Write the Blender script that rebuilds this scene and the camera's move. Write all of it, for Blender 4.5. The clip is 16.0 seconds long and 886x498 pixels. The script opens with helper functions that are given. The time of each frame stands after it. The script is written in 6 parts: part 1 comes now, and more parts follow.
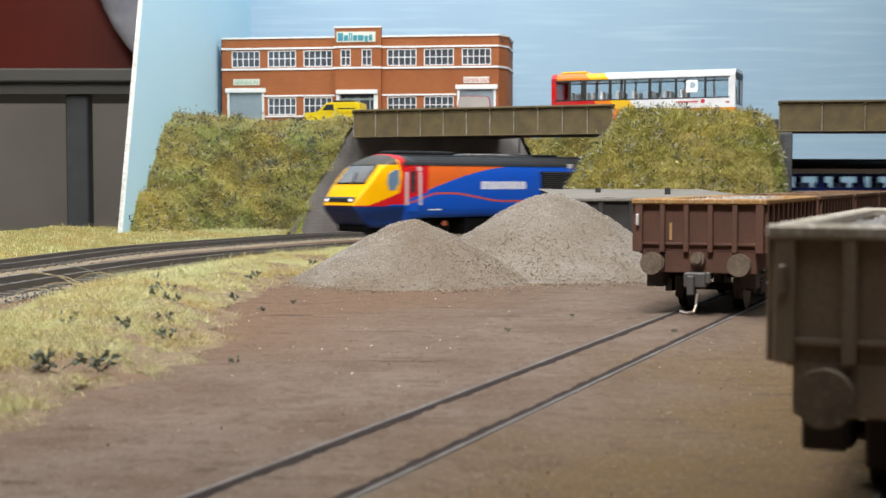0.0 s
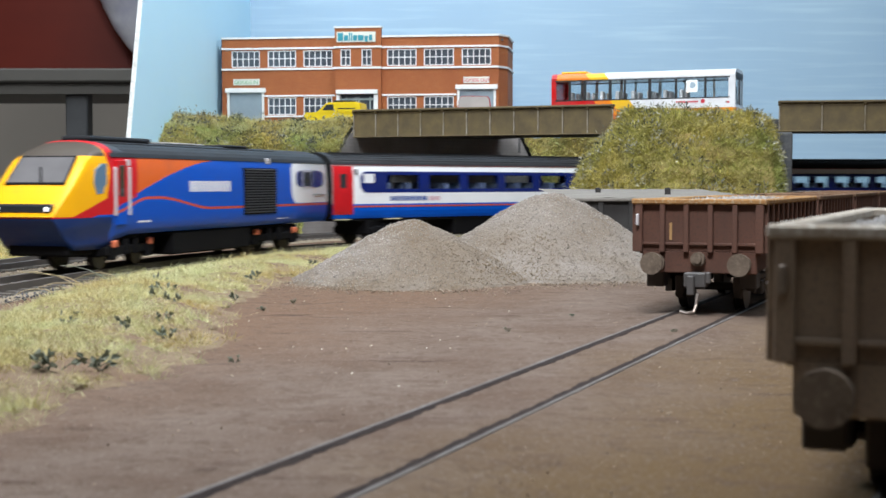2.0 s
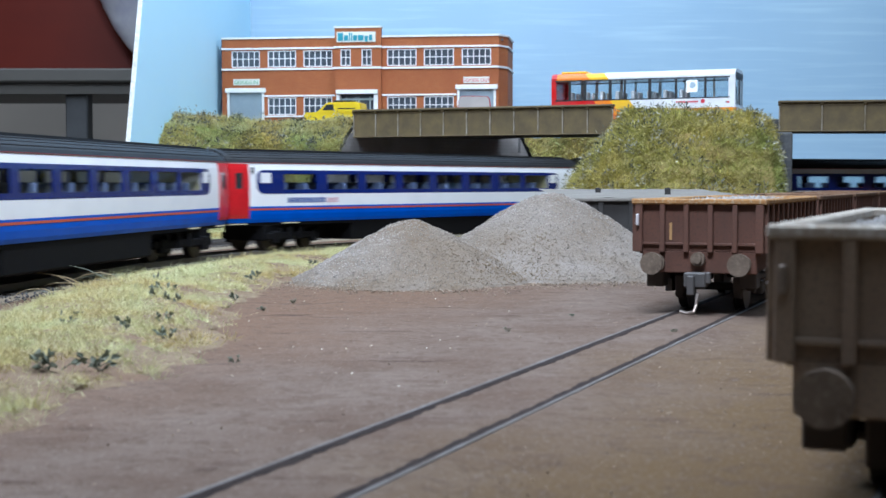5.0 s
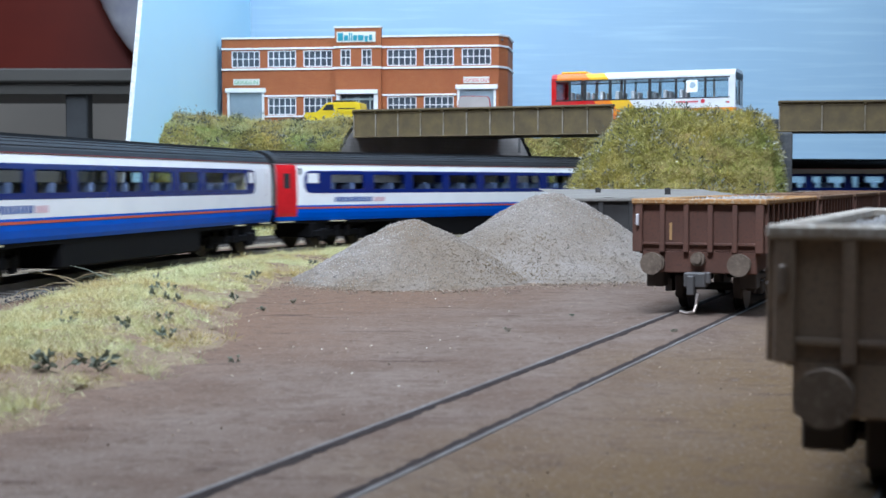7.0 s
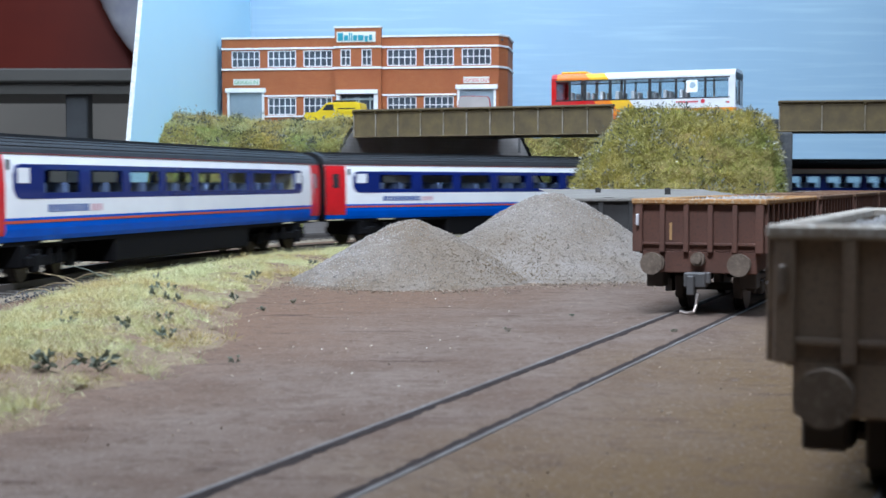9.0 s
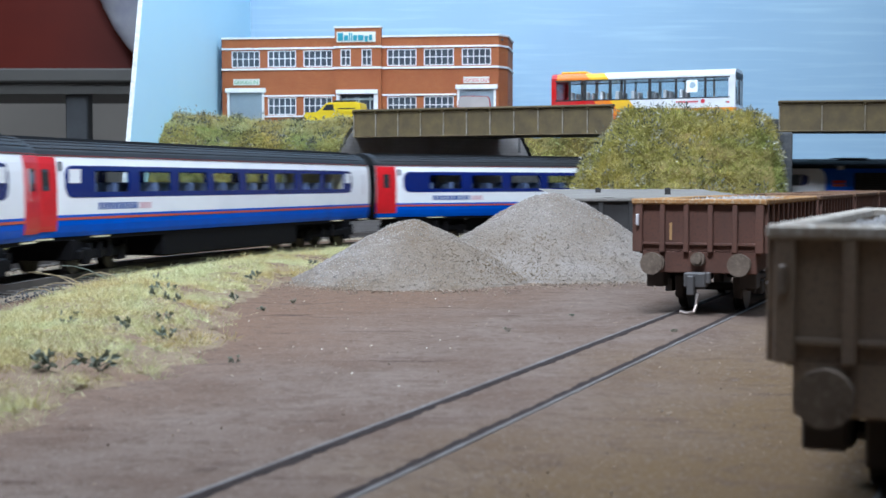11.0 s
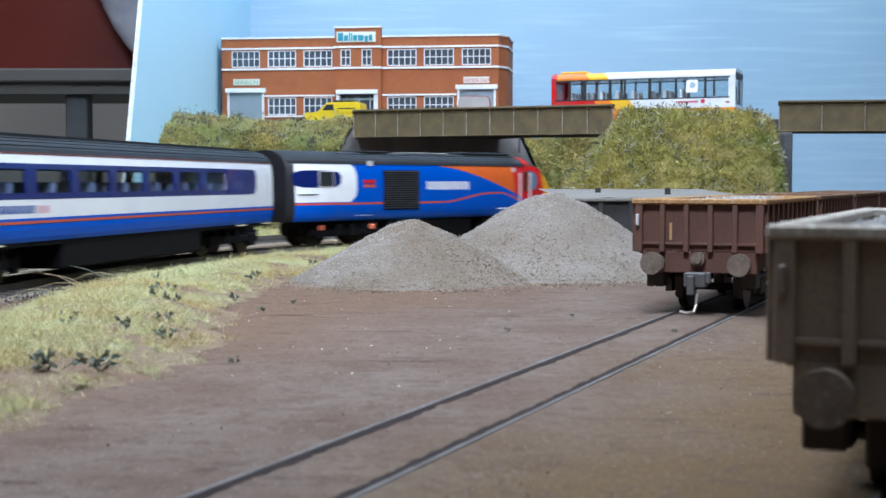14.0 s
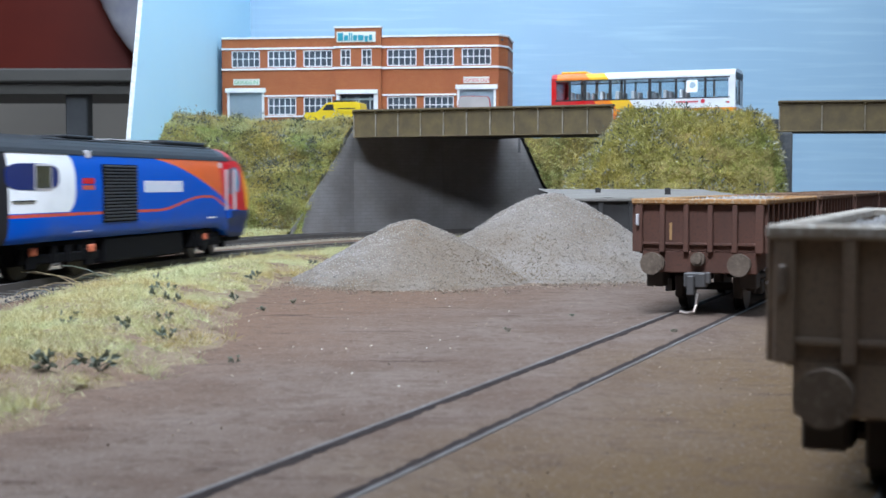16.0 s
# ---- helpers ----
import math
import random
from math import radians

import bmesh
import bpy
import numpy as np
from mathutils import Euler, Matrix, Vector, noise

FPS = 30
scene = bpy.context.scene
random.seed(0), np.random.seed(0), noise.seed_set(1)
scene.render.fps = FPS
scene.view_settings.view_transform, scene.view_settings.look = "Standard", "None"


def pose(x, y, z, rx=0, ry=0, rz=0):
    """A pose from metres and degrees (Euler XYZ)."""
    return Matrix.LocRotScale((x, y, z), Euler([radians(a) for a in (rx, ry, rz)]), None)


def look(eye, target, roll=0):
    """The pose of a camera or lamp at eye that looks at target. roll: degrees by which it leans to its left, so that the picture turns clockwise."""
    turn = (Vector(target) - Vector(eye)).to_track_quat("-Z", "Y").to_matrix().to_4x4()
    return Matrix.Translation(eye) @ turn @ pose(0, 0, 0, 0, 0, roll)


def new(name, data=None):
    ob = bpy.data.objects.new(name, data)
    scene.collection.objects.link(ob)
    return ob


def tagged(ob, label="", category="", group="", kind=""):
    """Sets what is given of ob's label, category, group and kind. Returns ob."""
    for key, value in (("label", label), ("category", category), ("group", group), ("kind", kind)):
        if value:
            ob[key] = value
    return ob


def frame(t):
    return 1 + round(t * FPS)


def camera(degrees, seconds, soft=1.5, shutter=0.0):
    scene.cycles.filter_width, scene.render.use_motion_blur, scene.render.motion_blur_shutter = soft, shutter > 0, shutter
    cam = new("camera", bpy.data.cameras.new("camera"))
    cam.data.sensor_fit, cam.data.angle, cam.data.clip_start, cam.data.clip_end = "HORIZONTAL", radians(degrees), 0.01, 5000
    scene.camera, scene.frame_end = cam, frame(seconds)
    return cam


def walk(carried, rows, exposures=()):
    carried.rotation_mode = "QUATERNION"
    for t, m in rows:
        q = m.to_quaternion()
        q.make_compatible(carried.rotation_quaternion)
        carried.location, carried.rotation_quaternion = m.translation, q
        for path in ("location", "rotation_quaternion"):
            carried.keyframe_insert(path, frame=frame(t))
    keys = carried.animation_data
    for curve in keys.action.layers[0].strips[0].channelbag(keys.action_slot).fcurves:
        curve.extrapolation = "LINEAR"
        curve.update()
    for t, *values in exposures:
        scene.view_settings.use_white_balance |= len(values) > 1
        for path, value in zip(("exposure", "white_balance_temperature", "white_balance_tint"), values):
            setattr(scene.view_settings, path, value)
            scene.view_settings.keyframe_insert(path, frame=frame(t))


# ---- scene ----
MM = 0.001
cam = camera(36.62, 16.0, 1.5, 0.9)
cam.data.dof.use_dof = True
cam.data.dof.focus_distance = 0.55
cam.data.dof.aperture_fstop = 70.0
EYE = pose(0, 0, 0.0365, 90 - 2.83, 0, 0)
walk(cam, [(0.0, EYE), (16.0, EYE)], exposures=[(0.0, -0.07, 7000, 12), (1.0, -0.07, 6750, 12), (2.0, -0.07, 6400, 11), (3.0, -0.07, 5950, 10), (4.0, -0.07, 5630, 10), (5.2, -0.07, 5550, 10), (7.0, -0.07, 5510, 10), (16.0, -0.07, 5600, 10)])

# ---- light: strip lamps above the front of the layout, dim hall round it ----
world = bpy.data.worlds.new("hall")
world.use_nodes = True
scene.world = world
world.node_tree.nodes["Background"].inputs[0].default_value = (0.80, 0.88, 1.0, 1)
world.node_tree.nodes["Background"].inputs[1].default_value = 0.05


def area_lamp(name, eye, target, sx, sy, power, colour):
    data = bpy.data.lights.new(name, "AREA")
    data.shape, data.size, data.size_y, data.energy, data.color = "RECTANGLE", sx, sy, power, colour
    ob = new(name, data)
    ob.matrix_world = look(eye, target)
    return ob


area_lamp("layout_lamp", (-0.26, 0.38, 0.66), (-0.10, 0.78, 0.05), 0.32, 0.08, 4.8, (0.93, 0.98, 1.0))
area_lamp("front_lamp", (0.0, 0.17, 0.36), (-0.06, 1.0, 0.06), 0.10, 0.06, 2.7, (0.97, 0.98, 1.0))
area_lamp("hall_lamp", (0.2, 0.2, 2.15), (0.2, 0.2, 0), 3.0, 3.0, 60.0, (0.86, 0.93, 1.0))
area_lamp("layout_lamp", (0.14, 0.72, 0.62), (-0.22, 0.98, 0.12), 0.3, 0.08, 2.6, (0.93, 0.98, 1.0))


# ---- materials ----
def nodes_of(name):
    m = bpy.data.materials.new(name)
    m.use_nodes = True
    nt = m.node_tree
    return m, nt, nt.nodes["Principled BSDF"]


def noise_tex(nt, scale, detail=4, rough=0.6):
    tc = nt.nodes.new("ShaderNodeTexCoord")
    n = nt.nodes.new("ShaderNodeTexNoise")
    n.inputs["Scale"].default_value, n.inputs["Detail"].default_value, n.inputs["Roughness"].default_value = scale, detail, rough
    nt.links.new(tc.outputs["Object"], n.inputs["Vector"])
    return n


def mix_rgb(nt, fac, a, b, mode="MIX"):
    mx = nt.nodes.new("ShaderNodeMix")
    mx.data_type, mx.blend_type = "RGBA", mode
    for sock, v in ((mx.inputs[0], fac), (mx.inputs[6], a), (mx.inputs[7], b)):
        if hasattr(v, "is_linked"):
            nt.links.new(v, sock)
        elif isinstance(v, tuple):
            sock.default_value = (*v, 1) if len(v) == 3 else v
        else:
            sock.default_value = v
    return mx.outputs[2]


def ramp(nt, src, lo, hi):
    r = nt.nodes.new("ShaderNodeMapRange")
    r.inputs[1].default_value, r.inputs[2].default_value = lo, hi
    nt.links.new(src, r.inputs[0])
    return r.outputs[0]


def surface(name, col, col2=None, dark=None, rough=0.6, metal=0.0, fine=2000.0, coarse=60.0, bump=0.15, dist=0.0003, vary=0.0, coat=0.0, contrast=(0.35, 0.65), spec=None):
    """A painted or natural surface: two-scale colour variation and fine relief."""
    m, nt, b = nodes_of(name)
    col2 = col2 or tuple(c * 0.85 for c in col)
    nf, nc = noise_tex(nt, fine, 3), noise_tex(nt, coarse, 5)
    c = mix_rgb(nt, ramp(nt, nc.outputs["Fac"], *contrast), col, col2)
    if dark:
        c = mix_rgb(nt, ramp(nt, nf.outputs["Fac"], 0.5, 0.72), c, dark)
    if vary:
        geo = nt.nodes.new("ShaderNodeNewGeometry")
        oi = nt.nodes.new("ShaderNodeObjectInfo")
        ad = nt.nodes.new("ShaderNodeMath")
        ad.operation = "ADD"
        nt.links.new(geo.outputs["Random Per Island"], ad.inputs[0])
        nt.links.new(oi.outputs["Random"], ad.inputs[1])
        fr = nt.nodes.new("ShaderNodeMath")
        fr.operation = "FRACT"
        nt.links.new(ad.outputs[0], fr.inputs[0])
        hs = nt.nodes.new("ShaderNodeHueSaturation")
        nt.links.new(c, hs.inputs["Color"])
        mr = nt.nodes.new("ShaderNodeMapRange")
        mr.inputs[3].default_value, mr.inputs[4].default_value = 1 - vary, 1 + vary
        nt.links.new(fr.outputs[0], mr.inputs[0])
        nt.links.new(mr.outputs[0], hs.inputs["Value"])
        c = hs.outputs[0]
    nt.links.new(c, b.inputs["Base Color"])
    b.inputs["Roughness"].default_value, b.inputs["Metallic"].default_value = rough, metal
    b.inputs["Coat Weight"].default_value = coat
    if rough >= 0.85:
        b.inputs["Specular IOR Level"].default_value = 0.08
    if spec is not None:
        b.inputs["Specular IOR Level"].default_value = spec
    if bump:
        bp = nt.nodes.new("ShaderNodeBump")
        bp.inputs["Strength"].default_value, bp.inputs["Distance"].default_value = bump, dist
        nt.links.new(nf.outputs["Fac"], bp.inputs["Height"])
        nt.links.new(bp.outputs[0], b.inputs["Normal"])
    return m


def glow(name, col, strength):
    m, nt, b = nodes_of(name)
    b.inputs["Base Color"].default_value = (*col, 1)
    b.inputs["Emission Color"].default_value, b.inputs["Emission Strength"].default_value = (*col, 1), strength
    return m


def glass(name, col=(0.9, 0.95, 1.0), rough=0.03):
    m, nt, b = nodes_of(name)
    b.inputs["Base Color"].default_value = (*col, 1)
    b.inputs["Roughness"].default_value, b.inputs["Transmission Weight"].default_value, b.inputs["IOR"].default_value = rough, 1.0, 1.1
    return m



def earth():
    """Trodden earth: pinkish brown by the verge, ochre right of the siding, long cracks across the yard, fine grit."""
    m, nt, b = nodes_of("yard_earth")
    tc = nt.nodes.new("ShaderNodeTexCoord")

    def drawn(scale, sx, turn, detail, rough):
        mp = nt.nodes.new("ShaderNodeMapping")
        mp.inputs["Scale"].default_value = (sx, 1.0, 1.0)
        mp.inputs["Rotation"].default_value = (0, 0, radians(turn))
        nt.links.new(tc.outputs["Object"], mp.inputs[0])
        n = nt.nodes.new("ShaderNodeTexNoise")
        n.inputs["Scale"].default_value, n.inputs["Detail"].default_value, n.inputs["Roughness"].default_value = scale, detail, rough
        nt.links.new(mp.outputs[0], n.inputs["Vector"])
        return n
    st, cr, cr2 = drawn(150, 0.30, 4, 7, 0.62), drawn(95, 0.16, -5, 6, 0.6), drawn(140, 0.20, 9, 5, 0.6)
    nc, nf, nb, nm = noise_tex(nt, 34, 6, 0.6), noise_tex(nt, 1300, 4), noise_tex(nt, 10, 4), noise_tex(nt, 300, 6, 0.7)
    sp = nt.nodes.new("ShaderNodeSeparateXYZ")
    nt.links.new(tc.outputs["Object"], sp.inputs[0])
    wander = nt.nodes.new("ShaderNodeMath")
    wander.operation, wander.inputs[1].default_value, wander.inputs[2].default_value = "MULTIPLY_ADD", 0.11, -0.055
    nt.links.new(nb.outputs["Fac"], wander.inputs[0])
    across = nt.nodes.new("ShaderNodeMath")
    across.operation, across.inputs[1].default_value = "MULTIPLY_ADD", -0.425
    nt.links.new(sp.outputs[1], across.inputs[0])
    nt.links.new(sp.outputs[0], across.inputs[2])
    side = nt.nodes.new("ShaderNodeMath")
    side.operation = "ADD"
    nt.links.new(across.outputs[0], side.inputs[0])
    nt.links.new(wander.outputs[0], side.inputs[1])
    c = mix_rgb(nt, ramp(nt, nc.outputs["Fac"], 0.36, 0.66), (0.152, 0.117, 0.096), (0.108, 0.075, 0.057))
    c = mix_rgb(nt, ramp(nt, side.outputs[0], -0.135, -0.20), c, (0.138, 0.088, 0.060))
    c = mix_rgb(nt, ramp(nt, side.outputs[0], -0.088, -0.045), c, (0.116, 0.077, 0.040))
    c = mix_rgb(nt, ramp(nt, nm.outputs["Fac"], 0.50, 0.72), c, (0.080, 0.056, 0.042))
    c = mix_rgb(nt, ramp(nt, st.outputs["Fac"], 0.56, 0.80), c, (0.082, 0.054, 0.040))
    for n in (cr, cr2):
        c = mix_rgb(nt, ramp(nt, n.outputs["Fac"], 0.640, 0.70), c, (0.058, 0.038, 0.030))
    c = mix_rgb(nt, ramp(nt, nf.outputs["Fac"], 0.54, 0.76), c, (0.205, 0.170, 0.142))
    nt.links.new(c, b.inputs["Base Color"])
    b.inputs["Roughness"].default_value, b.inputs["Specular IOR Level"].default_value = 0.95, 0.06
    ad = nt.nodes.new("ShaderNodeMath")
    ad.operation = "ADD"
    nt.links.new(st.outputs["Fac"], ad.inputs[0]), nt.links.new(nf.outputs["Fac"], ad.inputs[1])
    bp = nt.nodes.new("ShaderNodeBump")
    bp.inputs["Strength"].default_value, bp.inputs["Distance"].default_value = 0.5, 0.0010
    nt.links.new(ad.outputs[0], bp.inputs["Height"]), nt.links.new(bp.outputs[0], b.inputs["Normal"])
    return m


M_EARTH = earth()


def sky_paint():
    """Emulsion sky with broad tone and faint horizontal brush marks."""
    m, nt, b = nodes_of("sky_paint")
    tc = nt.nodes.new("ShaderNodeTexCoord")
    mp = nt.nodes.new("ShaderNodeMapping")
    mp.inputs["Scale"].default_value = (0.05, 1.0, 1.0)
    mp.inputs["Rotation"].default_value = (0, radians(-4), 0)
    nt.links.new(tc.outputs["Object"], mp.inputs[0])
    st = nt.nodes.new("ShaderNodeTexNoise")
    st.inputs["Scale"].default_value, st.inputs["Detail"].default_value = 190, 5
    nt.links.new(mp.outputs[0], st.inputs["Vector"])
    nc = noise_tex(nt, 5, 4)
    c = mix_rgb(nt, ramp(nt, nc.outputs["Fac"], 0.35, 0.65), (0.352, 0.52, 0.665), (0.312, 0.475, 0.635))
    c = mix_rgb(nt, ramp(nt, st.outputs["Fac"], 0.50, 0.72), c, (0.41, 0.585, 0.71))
    nt.links.new(c, b.inputs["Base Color"])
    b.inputs["Roughness"].default_value = 0.55
    bp = nt.nodes.new("ShaderNodeBump")
    bp.inputs["Strength"].default_value, bp.inputs["Distance"].default_value = 0.25, 0.0006
    nt.links.new(st.outputs["Fac"], bp.inputs["Height"]), nt.links.new(bp.outputs[0], b.inputs["Normal"])
    return m


M_SKY = sky_paint()
# Side board: paler cyan paint, raised further to stand in for light from the right.
M_SKY2 = surface("sky_paint_side_lit", (0.53, 0.82, 0.99), (0.49, 0.79, 0.98), None, 0.6, fine=500, coarse=5, bump=0.08)
M_CUT = surface("raw_board_edge", (0.72, 0.74, 0.74), (0.5, 0.52, 0.5), (0.4, 0.4, 0.38), 0.9, fine=900, coarse=300, bump=0.4)


def brick_material(name, c1, c2, joint, stain, width, row):
    m, nt, b = nodes_of(name)
    tc = nt.nodes.new("ShaderNodeTexCoord")
    mp = nt.nodes.new("ShaderNodeMapping")
    mp.inputs["Rotation"].default_value = (radians(90), 0, 0)
    nt.links.new(tc.outputs["Object"], mp.inputs[0])
    br = nt.nodes.new("ShaderNodeTexBrick")
    nt.links.new(mp.outputs[0], br.inputs["Vector"])
    br.inputs["Color1"].default_value, br.inputs["Color2"].default_value, br.inputs["Mortar"].default_value = (*c1, 1), (*c2, 1), (*joint, 1)
    br.inputs["Scale"].default_value = 1.0
    br.inputs["Brick Width"].default_value, br.inputs["Row Height"].default_value, br.inputs["Mortar Size"].default_value = width, row, row * 0.12
    n = noise_tex(nt, 45, 4)
    c = mix_rgb(nt, ramp(nt, n.outputs["Fac"], 0.35, 0.75), br.outputs["Color"], stain)
    nt.links.new(c, b.inputs["Base Color"])
    b.inputs["Roughness"].default_value = 0.7
    bp = nt.nodes.new("ShaderNodeBump")
    bp.inputs["Strength"].default_value, bp.inputs["Distance"].default_value, bp.invert = 0.5, 0.0004, True
    nt.links.new(br.outputs["Fac"], bp.inputs["Height"]), nt.links.new(bp.outputs[0], b.inputs["Normal"])
    return m


M_ABUT = brick_material("abutment_brick", (0.275, 0.262, 0.255), (0.25, 0.24, 0.235), (0.225, 0.215, 0.21), (0.19, 0.172, 0.16), 0.0070, 0.0026)
M_WHITE = surface("white_paint", (0.80, 0.80, 0.78), (0.72, 0.73, 0.72), None, 0.45, coarse=120, bump=0.05)
M_GIRDER = surface("girder_paint", (0.150, 0.114, 0.054), (0.092, 0.072, 0.042), (0.120, 0.094, 0.055), 0.6, fine=900, coarse=95, bump=0.2, spec=0.25)
M_STIFF = surface("girder_worn_edge", (0.34, 0.31, 0.26), (0.15, 0.12, 0.07), None, 0.6, fine=900, coarse=160, bump=0.1)
M_ROAD = surface("road_paint", (0.10, 0.10, 0.10), None, None, 0.9)
M_GRASSBASE = surface("grass_mat", (0.22, 0.20, 0.07), (0.28, 0.21, 0.08), (0.12, 0.12, 0.04), 0.95, fine=700, coarse=35, bump=0.6, dist=0.0015)
M_BALLAST = surface("ballast_mat", (0.30, 0.25, 0.18), (0.24, 0.20, 0.15), (0.14, 0.12, 0.09), 0.95, fine=1200, coarse=60, bump=0.8, dist=0.0008)
M_HEAP = surface("heap_grit", (0.25, 0.228, 0.207), (0.15, 0.116, 0.082), (0.175, 0.147, 0.12), 0.95, fine=900, coarse=20, bump=0.9, dist=0.0009)
M_RAIL = surface("rail_steel", (0.085, 0.078, 0.074), (0.11, 0.095, 0.085), None, 0.5, 0.3, coarse=150)
M_RAILTOP = surface("rail_head", (0.19, 0.18, 0.175), (0.12, 0.105, 0.095), None, 0.9, 0.0, coarse=90)
M_SLEEPER = surface("sleeper_plastic", (0.085, 0.078, 0.07), (0.12, 0.105, 0.09), None, 0.8)
M_WAGON = surface("wagon_maroon", (0.112, 0.047, 0.029), (0.088, 0.041, 0.028), (0.065, 0.034, 0.024), 0.75, fine=1500, coarse=90)
M_BLUE = surface("coach_blue", (0.002, 0.100, 0.62), None, None, 0.4, bump=0.0, spec=0.15)
M_CWHITE = surface("coach_white", (0.84, 0.86, 0.88), (0.78, 0.80, 0.83), None, 0.35, bump=0.0)
M_ROOF = surface("coach_roof", (0.022, 0.023, 0.026), (0.016, 0.017, 0.019), None, 0.5, bump=0.0, spec=0.25)
M_UNDER = surface("underframe_black", (0.006, 0.006, 0.007), None, None, 0.7, spec=0.12)
M_YELLOW = surface("van_yellow", (0.75, 0.55, 0.02), None, None, 0.25, coat=0.5, bump=0)


# ---- mesh helpers; all lengths in millimetres ----
def mesh_ob(name, bm, material, parent=None, label="", smooth=False):
    me = bpy.data.meshes.new(name)
    if smooth:
        for f in bm.faces:
            f.smooth = True
    bmesh.ops.recalc_face_normals(bm, faces=bm.faces[:])
    bm.to_mesh(me)
    bm.free()
    for m in (material if isinstance(material, (list, tuple)) else [material]):
        me.materials.append(m)
    ob = new(name, me)
    if parent is not None:
        ob.parent = parent
    if label:
        ob["label"] = label
    return ob


def part(name, bm, material, parent, label="", smooth=False):
    return mesh_ob(name, bm, material, parent, label, smooth)


def thing(name, m, label, category, group="", kind=""):
    ob = new(name)
    ob.empty_display_size = 0.01
    ob.matrix_world = m
    return tagged(ob, label, category, group, kind)


def box(x0, x1, y0, y1, z0, z1, bevel=0.0, bm=None, segs=1):
    own = bm is None
    if own:
        bm = bmesh.new()
    r = bmesh.ops.create_cube(bm, size=1.0)
    for v in r["verts"]:
        v.co = Vector(((x0 + x1) / 2 + v.co.x * (x1 - x0), (y0 + y1) / 2 + v.co.y * (y1 - y0), (z0 + z1) / 2 + v.co.z * (z1 - z0))) * MM
    if bevel:
        es = list({e for v in r["verts"] for e in v.link_edges})
        bmesh.ops.bevel(bm, geom=es, offset=bevel * MM, segments=segs, affect="EDGES", profile=0.5)
    return bm


def cyl(bm, c, axis, r, h, n=16, r2=None):
    """A cylinder or cone round an axis letter, centred at c, mm."""
    if bm is None:
        bm = bmesh.new()
    rot = {"x": Matrix.Rotation(math.pi / 2, 4, "Y"), "y": Matrix.Rotation(math.pi / 2, 4, "X"), "z": Matrix.Identity(4)}[axis]
    m = Matrix.Translation(Vector(c) * MM) @ rot
    bmesh.ops.create_cone(bm, cap_ends=True, segments=n, radius1=r * MM, radius2=(r if r2 is None else r2) * MM, depth=h * MM, matrix=m)
    return bm


def prism(pts, axis, a, b, bm=None):
    """A closed outline pushed along an axis from a to b. pts are the other two coordinates in x, y, z order."""
    if bm is None:
        bm = bmesh.new()

    def at(p, t):
        u, v = p
        return Vector({"x": (t, u, v), "y": (u, t, v), "z": (u, v, t)}[axis]) * MM
    lo, hi = [bm.verts.new(at(p, a)) for p in pts], [bm.verts.new(at(p, b)) for p in pts]
    n = len(pts)
    bm.faces.new(lo), bm.faces.new(hi[::-1])
    for i in range(n):
        bm.faces.new((lo[i], hi[i], hi[(i + 1) % n], lo[(i + 1) % n]))
    return bm


def spline(pts, n):
    """Catmull-Rom through points."""
    pts = [Vector(p) for p in pts]
    pts = [pts[0] * 2 - pts[1]] + pts + [pts[-1] * 2 - pts[-2]]
    out = []
    for i in range(1, len(pts) - 2):
        a, b, c, d = pts[i - 1:i + 3]
        for k in range(n):
            t = k / n
            out.append(0.5 * ((2 * b) + (c - a) * t + (2 * a - 5 * b + 4 * c - d) * t * t + (3 * b - a - 3 * c + d) * t ** 3))
    return out + [pts[-2]]


def rough(x, y, s, z=0.0):
    return noise.noise(Vector((x / s, y / s, z)))


# ---- the large structure ----
CX, CY, RT = 377.5, 435.9, 524.6      # curve of the running line
ZR = 3.2                              # rail head of the running lines
TH_END, TH_START = 2.977, -2.0  # where the curve meets straight track


def line_at(s, off=0.0):
    """Point and heading of the running line at arc length s (mm), off to its inner side."""
    th = s / RT
    t = min(max(th, TH_START), TH_END)
    er, et = Vector((math.cos(t), math.sin(t))), Vector((-math.sin(t), math.cos(t)))
    p = Vector((CX, CY)) + er * (RT - off)
    q = s - t * RT
    if q > 0:
        # easing out into a far gentler bend, then straight
        e = min(q, 500.0)
        p = p + et * e - er * (0.5 * e * e * 3.33e-4)
        et = (et - er * (e * 3.33e-4)).normalized()
        p = p + et * (q - e)
    else:
        p = p + et * q
    return p, math.atan2(et.y, et.x)


YARD_A = math.radians(23.05)
YD, YN = Vector((math.sin(YARD_A), math.cos(YARD_A))), Vector((math.cos(YARD_A), -math.sin(YARD_A)))
YARD_1, YARD_2 = Vector((-19.6, 158.0)), Vector((49.3, 130.0))

